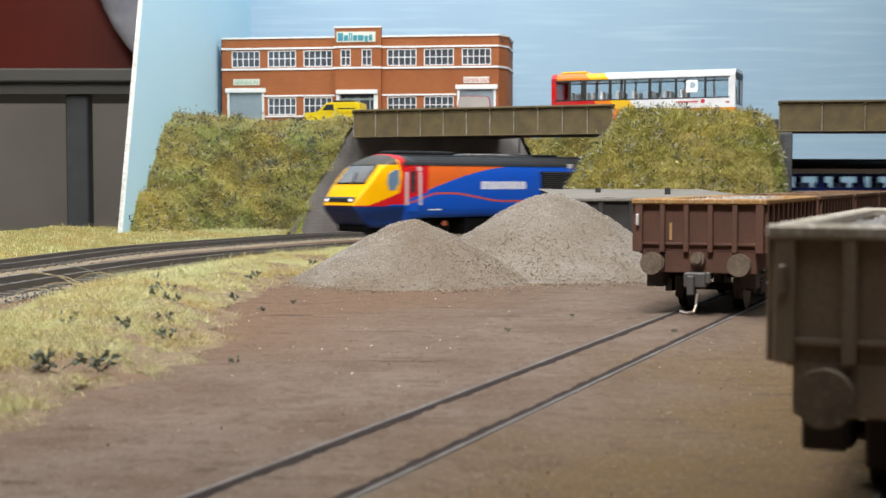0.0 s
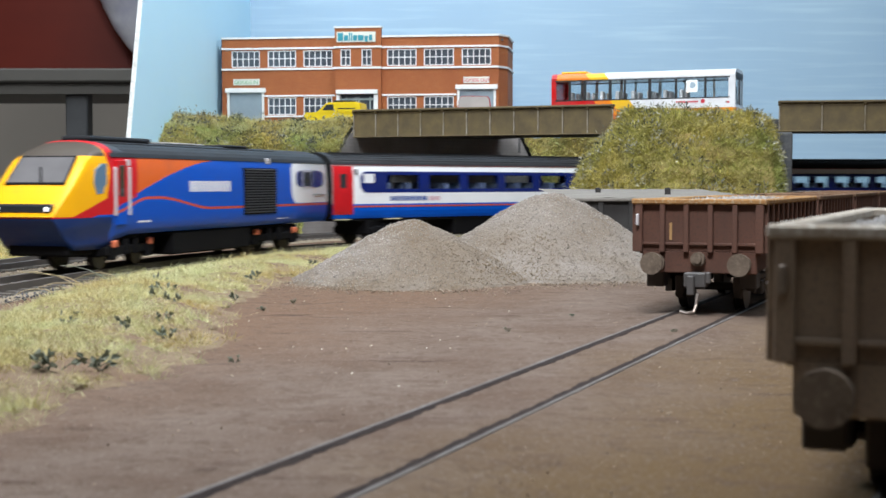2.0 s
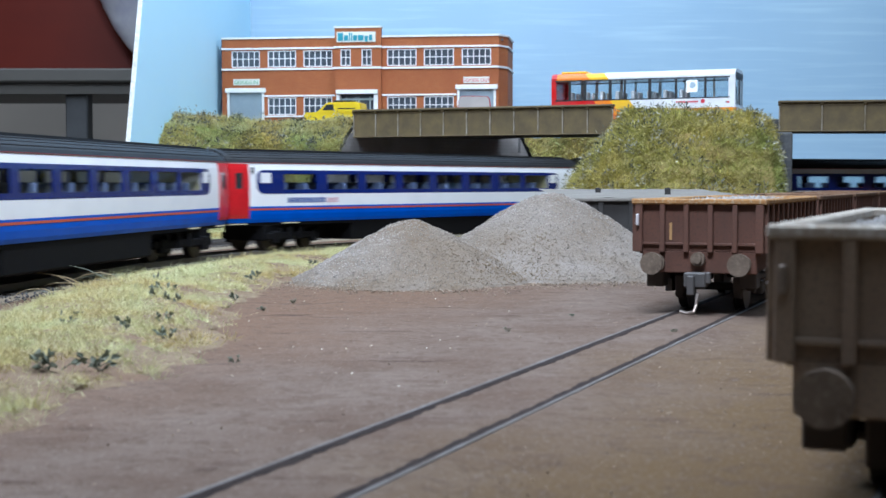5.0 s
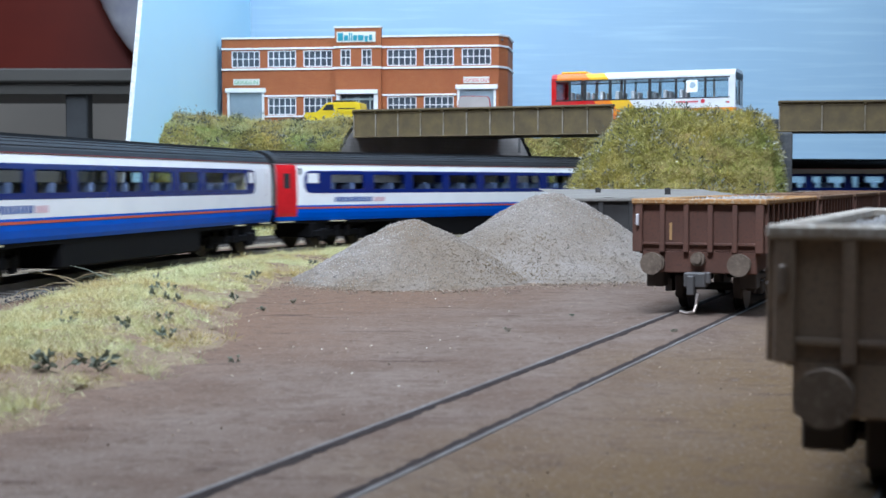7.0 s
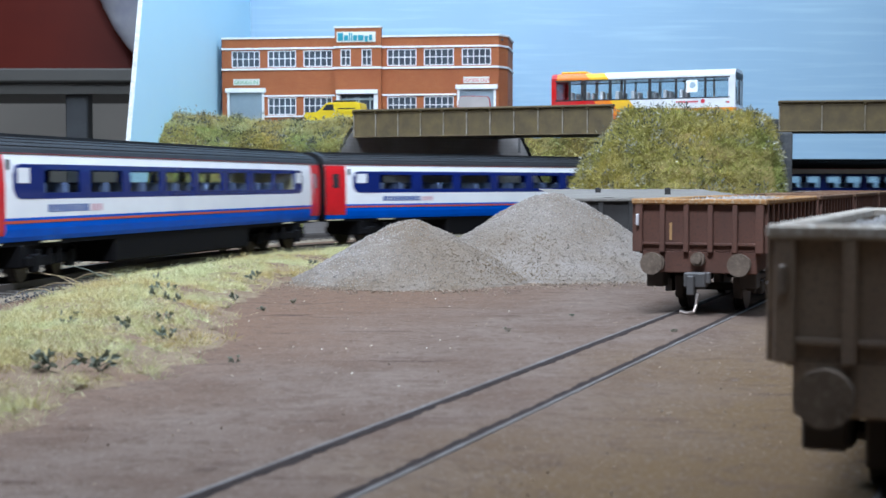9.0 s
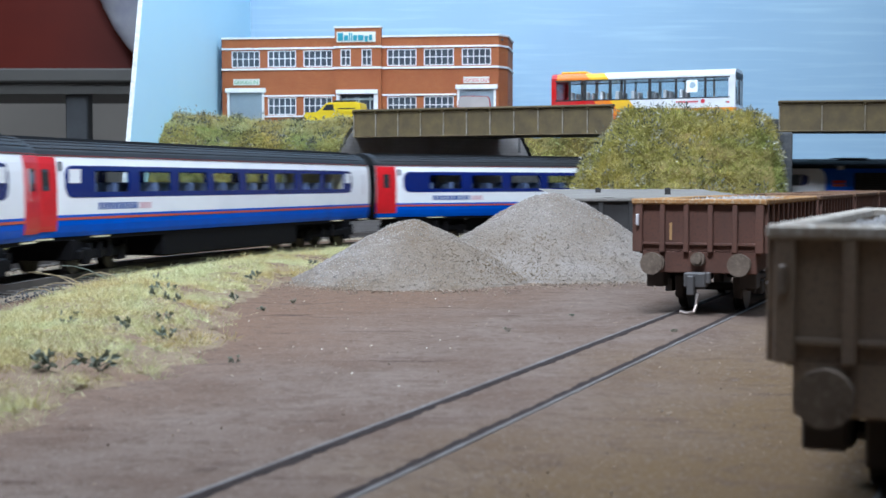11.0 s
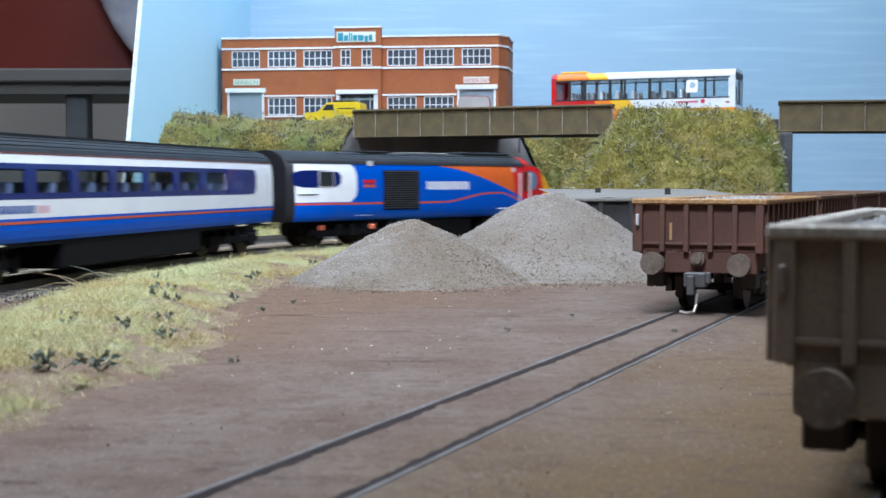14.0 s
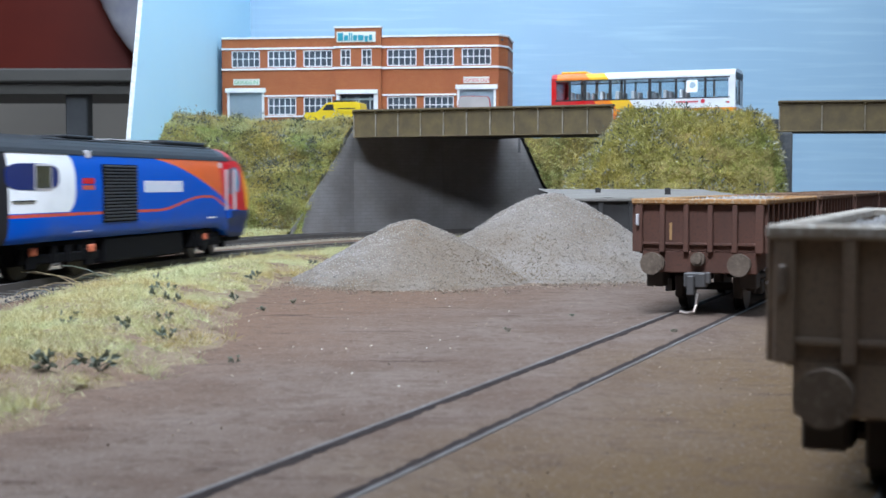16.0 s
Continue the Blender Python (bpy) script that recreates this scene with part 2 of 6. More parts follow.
# ground: baseboard top, yard earth
def ground():
    bm = bmesh.new()
    xs = [-900, -500, -300, -260] + [v * 2.5 for v in range(-96, 105)] + [300, 400, 600, 900, 1300]
    ys = [-1600, -1000, -500, -200, 0, 60] + [v * 2.5 for v in range(36, 256)] + [660, 700, 760, 850, 950, 1100, 1300]
    g = []
    for y in ys:
        row = []
        for x in xs:
            z = -1.0
            if -240 <= x <= 260 and 90 <= y <= 640:
                z = -0.8 + 0.5 * rough(x, y, 40) + 0.4 * rough(x * 0.4, y, 7, 3) + 0.22 * rough(x * 0.6, y, 3.1, 8)
                d = (Vector((x, y)) - YARD_1).dot(YN)
                d2 = (Vector((x, y)) - YARD_2).dot(YN)
                for dd in (d, d2):
                    if abs(dd) < 14:
                        z = z * 0.12 - 0.12
            row.append(bm.verts.new(Vector((x, y, z)) * MM))
        g.append(row)
    for j in range(len(ys) - 1):
        for i in range(len(xs) - 1):
            if xs[i] < -205 and ys[j] >= 850:
                continue
            bm.faces.new((g[j][i], g[j][i + 1], g[j + 1][i + 1], g[j + 1][i]))
    return tagged(mesh_ob("ground", bm, M_EARTH, smooth=True), "brown trodden earth of the yard with streaks", "ground", kind="structure")


ground()
BY = 1200.0
tagged(mesh_ob("backdrop", box(-178, 1300, BY, BY + 12, -5, 700), M_SKY), "pale blue hand-painted sky board behind the layout", "backdrop", kind="structure")


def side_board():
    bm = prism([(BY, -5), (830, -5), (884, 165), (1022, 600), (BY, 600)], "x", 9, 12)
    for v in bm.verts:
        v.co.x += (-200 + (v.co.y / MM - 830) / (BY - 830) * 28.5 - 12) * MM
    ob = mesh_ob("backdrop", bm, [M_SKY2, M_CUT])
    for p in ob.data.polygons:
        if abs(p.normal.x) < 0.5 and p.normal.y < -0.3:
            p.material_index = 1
    return tagged(ob, "cyan side sky board, brightened in colour as if lit, with a raw white cut edge", "backdrop", kind="structure")


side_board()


def strip_along(pts, half, z, bm):
    ring = []
    for i, p in enumerate(pts):
        a, b = pts[max(i - 1, 0)], pts[min(i + 1, len(pts) - 1)]
        d = (b - a).normalized()
        n = Vector((d.y, -d.x))
        ring.append([bm.verts.new(Vector((*(p + n * h), zz)) * MM) for h, zz in ((-half - 5, z - 4), (-half, z), (half, z), (half + 5, z - 4))])
    for a, b in zip(ring, ring[1:]):
        for k in range(3):
            bm.faces.new((a[k], a[k + 1], b[k + 1], b[k]))
    return bm


def rail(pts, off, z0, z1, half, name, mat, parent):
    bm = bmesh.new()
    ring = []
    for i, p in enumerate(pts):
        a, b = pts[max(i - 1, 0)], pts[min(i + 1, len(pts) - 1)]
        d = (b - a).normalized()
        n = Vector((d.y, -d.x))
        ring.append([bm.verts.new(Vector((*(p + n * (off + h)), zz)) * MM) for h, zz in ((-half, z0), (-half, z1 - 0.15), (-half * 0.7, z1), (half * 0.7, z1), (half, z1 - 0.15), (half, z0))])
    for a, b in zip(ring, ring[1:]):
        for k in range(5):
            f = bm.faces.new((a[k], a[k + 1], b[k + 1], b[k]))
            f.material_index = 1 if k == 2 else 0
    bm.faces.new(ring[0]), bm.faces.new(ring[-1])
    return part(name, bm, mat, parent)


def flangeway(pts, off, parent):
    """Flat dark ragged strip laid beside the inner edge of a sunken rail."""
    a, b = pts[0], pts[-1]
    d = (b - a).normalized()
    n = Vector((d.y, -d.x))
    s = -1 if off > 0 else 1
    bm = bmesh.new()
    k = int((b - a).length / 1.2)
    prev = None
    for i in range(k + 1):
        p = a + d * (i * 1.2)
        w = 2.2 + 0.6 * rough(p.x, p.y, 4.0, off) + 0.5 * rough(p.x, p.y, 1.5, off)
        cur = [bm.verts.new(Vector((*(p + n * (off + s * h)), zz)) * MM) for h, zz in ((0.2, -0.04), (w - 0.3, -0.07), (w, -0.3))]
        if prev:
            for j in range(2):
                bm.faces.new((prev[j], prev[j + 1], cur[j + 1], cur[j]))
        prev = cur
    return part("flangeway", bm, M_GROOVE, parent, "dark ragged strip along the rail")


M_GROOVE = surface("groove_dark", (0.022, 0.017, 0.016), (0.034, 0.026, 0.023), None, 0.9, coarse=200)


def track(name, pts, label, z, sleepers=True, bed=True):
    root = thing(name, pose(0, 0, 0), label, "track", "railway tracks")
    if bed:
        part("ballast_bed", strip_along(pts, 17, z - 3.0, bmesh.new()), M_BALLAST, root)
    for o in (-8.25, 8.25 if sleepers else 9.8):
        rail(pts, o, z - (2.6 if sleepers else 1.2), z, 0.6 if sleepers else 0.42, "rail", [M_RAIL, M_RAILTOP], root)
        if not sleepers:
            flangeway(pts, o, root)
    if sleepers:
        # sleepers laid every 9 mm along the line
        bm = bmesh.new()
        left = 0.0
        for a, b in zip(pts, pts[1:]):
            d = b - a
            L = d.length
            while left < L:
                c = a + d * (left / L)
                m = Matrix.Translation(Vector((c.x, c.y, 0)) * MM) @ Matrix.Rotation(math.atan2(d.y, d.x), 4, "Z")
                k = len(bm.verts)
                box(-1.7, 1.7, -15, 15, z - 3.4, z - 2.3, bm=bm)
                bm.verts.ensure_lookup_table()
                for v in bm.verts[k:]:
                    v.co = m @ v.co
                left += 9.0
            left -= L
        tagged(part("sleepers", bm, M_SLEEPER, root), kind="stuff")
    return root


main_pts = [line_at(s)[0] for s in range(-760, 3560, 12)]
far_pts = spline([(-226, -1500), (-226, -600), (-226, 30), (-224, 150), (-214, 330), (-202, 480), (-186, 572), (-166, 692), (-128, 789), (-83, 877), (-20, 940), (70, 990), (200, 1030), (420, 1050), (800, 1050)], 14)
track("railway_track", main_pts, "curved running line on tan ballast with dark rails", ZR)
track("railway_track", far_pts, "second running line on tan ballast beside the grass bank", ZR)
for o, n in ((YARD_1, 1), (YARD_2, 2)):
    track("yard_track", [o + YD * d for d in range(-140, 680, 20)], "yard siding with rails sunk into brown earth", 0.0, False, False)


# banks, heaps
def patch(name, fn, nu, nv, mat, label, category, kind=""):
    """A surface from fn(u, v) in mm, closed by a skirt below."""
    bm = bmesh.new()
    g = [[bm.verts.new(Vector(fn(i / nu, j / nv)) * MM) for i in range(nu + 1)] for j in range(nv + 1)]
    for j in range(nv):
        for i in range(nu):
            bm.faces.new((g[j][i], g[j][i + 1], g[j + 1][i + 1], g[j + 1][i]))
    ob = mesh_ob(name, bm, mat, smooth=True)
    return tagged(ob, label, category, kind=kind)


def lerp_line(pts, u):
    k = u * (len(pts) - 1)
    i = min(int(k), len(pts) - 2)
    return Vector(pts[i]).lerp(Vector(pts[i + 1]), k - i)


def bumpy(p, amp, s):
    return Vector(p) + Vector((rough(p[0], p[1] + p[2], s, 1) * amp * 0.4, rough(p[0], p[1] + p[2], s, 5) * amp, rough(p[0], p[2] + p[1], s, 9) * amp * 0.8))


def left_bank(u, v):
    base = lerp_line([(-204, 842, 4), (-150, 915, 2), (-98, 925, 2)], u)
    top = lerp_line([(-192, 945, 84), (-120, 980, 79), (-64, 966, 79.5)], u)
    if v > 0.8:
        w = (v - 0.8) / 0.2
        return bumpy(top + Vector((0, 130 * w, -4 * w)), 2.0, 12)
    w = v / 0.8
    p = base.lerp(top, w)
    p.z += 8 * math.sin(w * math.pi) * 0.5
    return bumpy(bumpy(p, 8.0, 26), 3.5, 9)


def right_bank(u, v):
    a = math.pi * (1.0 - u)
    base = lerp_line([(62, 850, 0), (70, 775, 0), (110, 745, 0), (194, 745, 0), (203, 800, 0)], u)
    top = lerp_line([(118, 856, 77), (120, 845, 79), (140, 838, 80), (190, 838, 79), (205, 846, 75)], u)
    if v > 0.85:
        w = (v - 0.85) / 0.15
        return bumpy(top + Vector((0, 18 * w, -2 * w)), 1.5, 10)
    p = base.lerp(top, v / 0.85)
    p.z += 10 * math.sin(v / 0.85 * math.pi)
    return bumpy(bumpy(p, 6.0, 22), 3.5, 8)


def back_bank(u, v):
    base = lerp_line([(60, 1052, 0), (100, 1052, 0), (160, 1075, 0)], u)
    top = lerp_line([(54, 1075, 72), (110, 1085, 74), (170, 1095, 74)], u)
    return bumpy(base.lerp(top, v), 4.0, 14)


patch("grass_bank", left_bank, 90, 70, M_GRASSBASE, "steep bank of pale green and straw grass below the factory", "grass bank")
patch("grass_bank", right_bank, 90, 60, M_GRASSBASE, "rounded yellow-green grass mound beside the road bridge", "grass bank")
patch("grass_bank", back_bank, 40, 40, M_GRASSBASE, "grass slope beyond the grey abutment", "grass bank")


M_DARKWALL = surface("dark_render", (0.055, 0.053, 0.052), (0.04, 0.038, 0.037), None, 0.85, coarse=80)
M_CONC = surface("pale_concrete", (0.235, 0.220, 0.20), (0.19, 0.175, 0.155), (0.16, 0.15, 0.13), 0.9, fine=900, coarse=60)
M_PIER = surface("pier_render", (0.10, 0.105, 0.11), (0.075, 0.08, 0.085), (0.15, 0.15, 0.15), 0.85, fine=500, coarse=60, bump=0.4)
HEAP_FN = []


def heap(cx, cy, r, h, label, seed, sx=1.0):
    def fn(u, v):
        a = u * 2 * math.pi
        rr = v * r * (1 + 0.07 * rough(math.cos(a) * 3, math.sin(a) * 3, 1, seed))
        k = v
        z = h * max(0.0, 1 - (math.sqrt(k * k + 0.034) - 0.184) / 0.833) ** 1.12 - (1.6 if k > 0.97 else 0.3)
        p = Vector((cx + math.cos(a) * rr * sx, cy + math.sin(a) * rr, max(z, -1.2)))
        return p + Vector((0, 0, rough(p.x, p.y, 9, seed) * 1.6 * (1 - k * 0.5) + rough(p.x, p.y, 2.5, seed) * 0.6))
    HEAP_FN.append(fn)
    return patch("ballast_heap", fn, 96, 60, M_HEAP, label, "heap")


heap(-12.0, 508, 47, 22.6, "small cone of pale grey-brown ballast on the yard", 2)
heap(44, 555, 62, 32.6, "larger cone of pale ballast against a low wall", 7)

# plateau with low retaining wall
rw = tagged(mesh_ob("retaining_wall", box(54, 147, 612, 770, -2, 28.0), M_DARKWALL), "dark low retaining wall with pale concrete top", "wall", kind="structure")
part("coping", box(52.5, 148.5, 609.5, 771, 28.0, 29.6, 0.4), M_CONC, rw, "pale concrete coping")
for x in range(58, 146, 14):
    part("wall_post", box(x - 1.2, x + 1.2, 610.4, 612.4, -1, 28.0, 0.3), M_DARKWALL, rw)

def plateau(u, v):
    x, y = 54.5 + 92 * u, 613 + 156 * v
    return Vector((x, y, 29.7 + 3.2 * v + 0.35 * rough(x, y, 9, 2) + 0.2 * rough(x, y, 3, 5)))


patch("gravel_path", plateau, 40, 50, M_CONC, "dusty grey-brown gravel on top of the low wall", "path", "structure")
for bx_, by_ in ((81, 700), (112, 668)):
    tagged(mesh_ob("bollard", box(bx_ - 1.3, bx_ + 1.3, by_ - 1.3, by_ + 1.3, 30.2, 34.0, 0.3), M_DARKWALL), "short dark post on the gravel", "post", "posts on the wall")

# abutment, decks, girders
def abutment():
    line = [(-106, 918), (-64, 966), (0, 1012), (58, 1040), (94, 1050)]
    tops = [0, 76, 76, 76, 0]
    bm = bmesh.new()
    v0 = [bm.verts.new(Vector((x, y, -2)) * MM) for x, y in line]
    v1 = [bm.verts.new(Vector((x, y, t)) * MM) for (x, y), t in zip(line, tops)]
    for i in range(4):
        bm.faces.new((v0[i], v0[i + 1], v1[i + 1], v1[i]))
    r = bmesh.ops.extrude_face_region(bm, geom=bm.faces[:])
    for v in [g for g in r["geom"] if isinstance(g, bmesh.types.BMVert)]:
        v.co += Vector((-3, 8, 0)) * MM
    return tagged(mesh_ob("abutment", bm, M_ABUT), "grey-painted brick abutment with sloping wing walls", "wall", kind="structure")


abutment()


def wall_gap():
    """Ragged black strip that stands for the shaded gap along the wing wall's sloping edge."""
    rg = random.Random(8)
    bm = bmesh.new()
    prev = None
    for i in range(33):
        t = i / 32
        x, y, z = 58 + 36 * t, 1039.5 + 10 * t, 76.5 - 76 * t
        w = 1.3 + rg.uniform(-0.5, 0.7)
        cur = [bm.verts.new(Vector(p) * MM) for p in ((x - 0.5, y - 0.4, z - 0.5), (x + w, y - 0.7, z + w * 0.6), (x + w, y + 3, z + w * 0.6))]
        if prev:
            for a in range(2):
                bm.faces.new((prev[a], prev[a + 1], cur[a + 1], cur[a]))
        prev = cur
    return tagged(mesh_ob("trim", bm, M_UNDER), "ragged black strip standing for the dark gap at the sloping wall edge", "trim", kind="structure")


wall_gap()
bm = prism([(-62, 931), (108, 863), (212, 853), (212, 975), (60, 1000), (40, 1040), (-64, 1045)], "z", 70, 77)
tagged(mesh_ob("road", bm, M_ROAD), "grey road deck carried over the railway", "road", kind="structure")
tagged(mesh_ob("road", prism([(-190, 1015), (-64, 990), (-64, 1045), (60, 1040), (60, 1190), (-176, 1190)], "z", 60, 78.5), M_ROAD), "grey yard in front of the factory", "road", kind="structure")


def girder(x0, y0, x1, y1, n, z0, z1, label):
    d = Vector((x1 - x0, y1 - y0))
    L = d.length
    root = thing("bridge_girder", Matrix.Translation(Vector((x0, y0, 0)) * MM) @ Matrix.Rotation(math.atan2(d.y, d.x), 4, "Z"), label, "bridge girder", "plate girders")
    part("web_plate", box(0, L, 0, 1.5, z0, z1), M_GIRDER, root)
    part("top_flange", box(-0.5, L + 0.5, -2.6, 4, z1, z1 + 1.4, 0.3), M_GIRDER, root)
    part("bottom_flange", box(-0.5, L + 0.5, -1.5, 4, z0 - 0.8, z0, 0.3), M_GIRDER, root)
    for i in range(n + 1):
        x = i * L / n
        st = part("stiffener", box(x - 0.34, x + 0.34, -1.1, 0, z0, z1 - 1.6), M_STIFF, root)
        part("bracket", prism([(-2.2, z1), (-2.2, z1 - 0.5), (-0.9, z1 - 2.0), (0, z1 - 2.0), (0, z1)], "x", x - 0.8, x + 0.8), M_GIRDER, st)
    return root


girder(-61.5, 930, 109, 862, 11, 68.5, 85.5, "olive-brown riveted plate girder bridge over the running lines")
girder(213, 851, 420, 820, 8, 69.5, 87, "olive-brown plate girder bridge on a grey pier")
tagged(mesh_ob("pier", box(205.5, 219.5, 842, 886, -2, 68.2, 0.8), M_PIER), "grey rendered pier below the second bridge", "pier", kind="structure")
tagged(mesh_ob("road", box(212.5, 420, 856, 945, 71, 77), M_ROAD), "road deck behind the second girder", "road", kind="structure")



# ---- the train ----
class Num:
    """Arithmetic on shader sockets, for paint schemes that follow the body's own coordinates."""
    def __init__(self, nt, v):
        self.nt, self.v = nt, v

    def op(self, kind, *others):
        n = self.nt.nodes.new("ShaderNodeMath")
        n.operation = kind
        for s, v in zip(n.inputs, (self, *others)):
            v = v.v if isinstance(v, Num) else v
            if isinstance(v, (int, float)):
                s.default_value = v
            else:
                self.nt.links.new(v, s)
        return Num(self.nt, n.outputs[0])

    def __add__(self, o): return self.op("ADD", o)
    def __sub__(self, o): return self.op("SUBTRACT", o)
    def __mul__(self, o): return self.op("MULTIPLY", o)
    def __truediv__(self, o): return self.op("DIVIDE", o)
    def __gt__(self, o): return self.op("GREATER_THAN", o)
    def __lt__(self, o): return self.op("LESS_THAN", o)
    def absolute(self): return self.op("ABSOLUTE")
    def clip01(self): return (self.op("MAXIMUM", 0.0)).op("MINIMUM", 1.0)
    def smooth(self, a, b):
        t = ((self - a) / (b - a)).clip01()
        return t * t * (Num(self.nt, 3.0).op("SUBTRACT", t * 2.0))


C_BLUE, C_NAVY, C_ORANGE, C_RED, C_YELLOW, C_WHITE = (0.003, 0.085, 0.52), (0.006, 0.018, 0.15), (0.70, 0.13, 0.022), (0.58, 0.012, 0.018), (0.92, 0.45, 0.004), (0.84, 0.86, 0.88)


def livery(name, white_from, yellow_from=85.0, door=0.0, gap_shade=-200.0):
    m, nt, b = nodes_of(name)
    tc = nt.nodes.new("ShaderNodeTexCoord")
    sp = nt.nodes.new("ShaderNodeSeparateXYZ")
    nt.links.new(tc.outputs["Object"], sp.inputs[0])
    x, y, z = (Num(nt, sp.outputs[i]) * 1000.0 for i in range(3))
    q = ((x - 4.0) / 70.0).clip01()
    orange = ((z + q.op("POWER", 1.5) * 16.0) > 42.6) * (x > 4.0)
    zs = x.smooth(4.0, 50.0) * 5.0 + 22.3 - x.smooth(58.0, 84.0) * 5.5
    stripe = ((z - zs).absolute() < 0.55) * (x < 90.0)
    zz = (z - 33.5) / 12.0
    white = ((x + zz * zz * zz * zz * 9.0) < white_from) * (z > 23.2)
    red = ((x + (z - 30.0) * 0.12) > 66.5 + door) * (z > (x - 70.0) * -0.25 + 27.0)
    red2 = (x > 74.0) * (z > 21.2) * (z > (x - 74.0) * -0.6 + 27.5)
    yel = ((x - (z - 38.0).absolute() * 0.25) > yellow_from) * (z > (x - 86.0) * -0.32 + 28.0) * (z > 20.8)
    dark = (x > 84.0) * (z < 20.3)
    cap = (z > 43.4) * (x > 87.5)
    top = (z > 43.2) * (x < 82.0)
    c = mix_rgb(nt, orange.v, C_BLUE, C_ORANGE)
    c = mix_rgb(nt, stripe.v, c, (0.55, 0.085, 0.05))
    c = mix_rgb(nt, white.v, c, C_WHITE)
    c = mix_rgb(nt, red.v, c, C_RED)
    c = mix_rgb(nt, red2.v, c, C_RED)
    c = mix_rgb(nt, yel.v, c, C_YELLOW)
    c = mix_rgb(nt, dark.v, c, (0.006, 0.028, 0.13))
    c = mix_rgb(nt, cap.v, c, (0.075, 0.062, 0.05))
    c = mix_rgb(nt, top.v, c, (0.035, 0.037, 0.042))
    # Near-black band on the body end paints in the dark gap before the coach.
    c = mix_rgb(nt, (x < gap_shade).v, c, (0.018, 0.018, 0.021))
    n = noise_tex(nt, 90, 4)
    c = mix_rgb(nt, ramp(nt, n.outputs["Fac"], 0.5, 2.6), c, (0.10, 0.10, 0.10))
    nt.links.new(c, b.inputs["Base Color"])
    b.inputs["Roughness"].default_value, b.inputs["Specular IOR Level"].default_value = 0.38, 0.3
    return m


M_LIVERY_F, M_LIVERY_R = livery("power_car_livery", -79.0), livery("power_car_livery_wide_white", -65.0, 101.0, 6.0, -110.0)
M_NAVY = surface("window_band_navy", C_NAVY, None, None, 0.25, bump=0, coat=0.3)
M_RED = surface("door_red", C_RED, None, None, 0.35, bump=0, coat=0.2, coarse=200)
M_STRIPE = surface("waist_stripe", (0.55, 0.10, 0.05), None, None, 0.4, bump=0)
M_PANE = glass("window_pane", (0.80, 0.84, 0.86))
M_DARKGLASS = surface("dark_glass", (0.03, 0.035, 0.04), None, None, 0.08, bump=0, coat=1.0)
M_CREAM = surface("interior_cream", (0.66, 0.60, 0.36), None, None, 0.6, bump=0)
M_SEAT = surface("seat_blue", (0.08, 0.11, 0.20), None, None, 0.8)
M_STEP = surface("step_yellow", (0.65, 0.60, 0.38), None, None, 0.6, bump=0)
M_AXLE = surface("axle_orange", (0.70, 0.18, 0.08), None, None, 0.6)
M_SILVER = surface("pale_frame", (0.62, 0.60, 0.62), None, None, 0.4, bump=0)
M_MARK = surface("marking_blue", (0.03, 0.08, 0.30), None, None, 0.5, bump=0)
M_MARKPINK = surface("marking_pink", (0.70, 0.45, 0.50), None, None, 0.5, bump=0)
M_LIGHT = glow("lit_lamp", (0.9, 0.92, 1.0), 0.9)
M_WHEEL = surface("wheel_metal", (0.03, 0.028, 0.026), (0.06, 0.05, 0.045), None, 0.4, 0.7)

PROFILE = [(14.0, 16.4), (15.5, 17.0), (18, 17.5), (22, 17.75), (27, 17.8), (32, 17.75), (37, 17.5), (40, 17.2), (43, 16.6)]
ROOFP = [(43, 16.7), (44.6, 15.9), (46.2, 14.3), (47.6, 12.0), (48.8, 8.6), (49.6, 4.6), (49.9, 0)]


def half_width(z):
    for (z0, w0), (z1, w1) in zip(PROFILE, PROFILE[1:]):
        if z <= z1:
            return w0 + (w1 - w0) * (z - z0) / (z1 - z0)
    return PROFILE[-1][1]


def side_strip(x0, x1, z0, z1, side, proud=0.0, thick=0.8):
    zs = [z0] + [z for z, w in PROFILE if z0 < z < z1] + [z1]
    pts = [(side * (half_width(z) + proud), z) for z in zs] + [(side * (half_width(z) + proud - thick), z) for z in reversed(zs)]
    return prism(pts, "x", x0, x1)


def bars(parent, name, x, z, w, h, n, y, side, material, gap=0.25):
    """A row of plain bars standing for small lettering."""
    bm = bmesh.new()
    step = w / n
    for i in range(n):
        hh = h
        x0 = x + i * step
        box(x0, x0 + step * (1 - gap), min(side * y, side * (y + 0.12)), max(side * y, side * (y + 0.12)), z, z + hh, bm=bm)
    return part(name, bm, material, parent, "plain bars of small lettering")


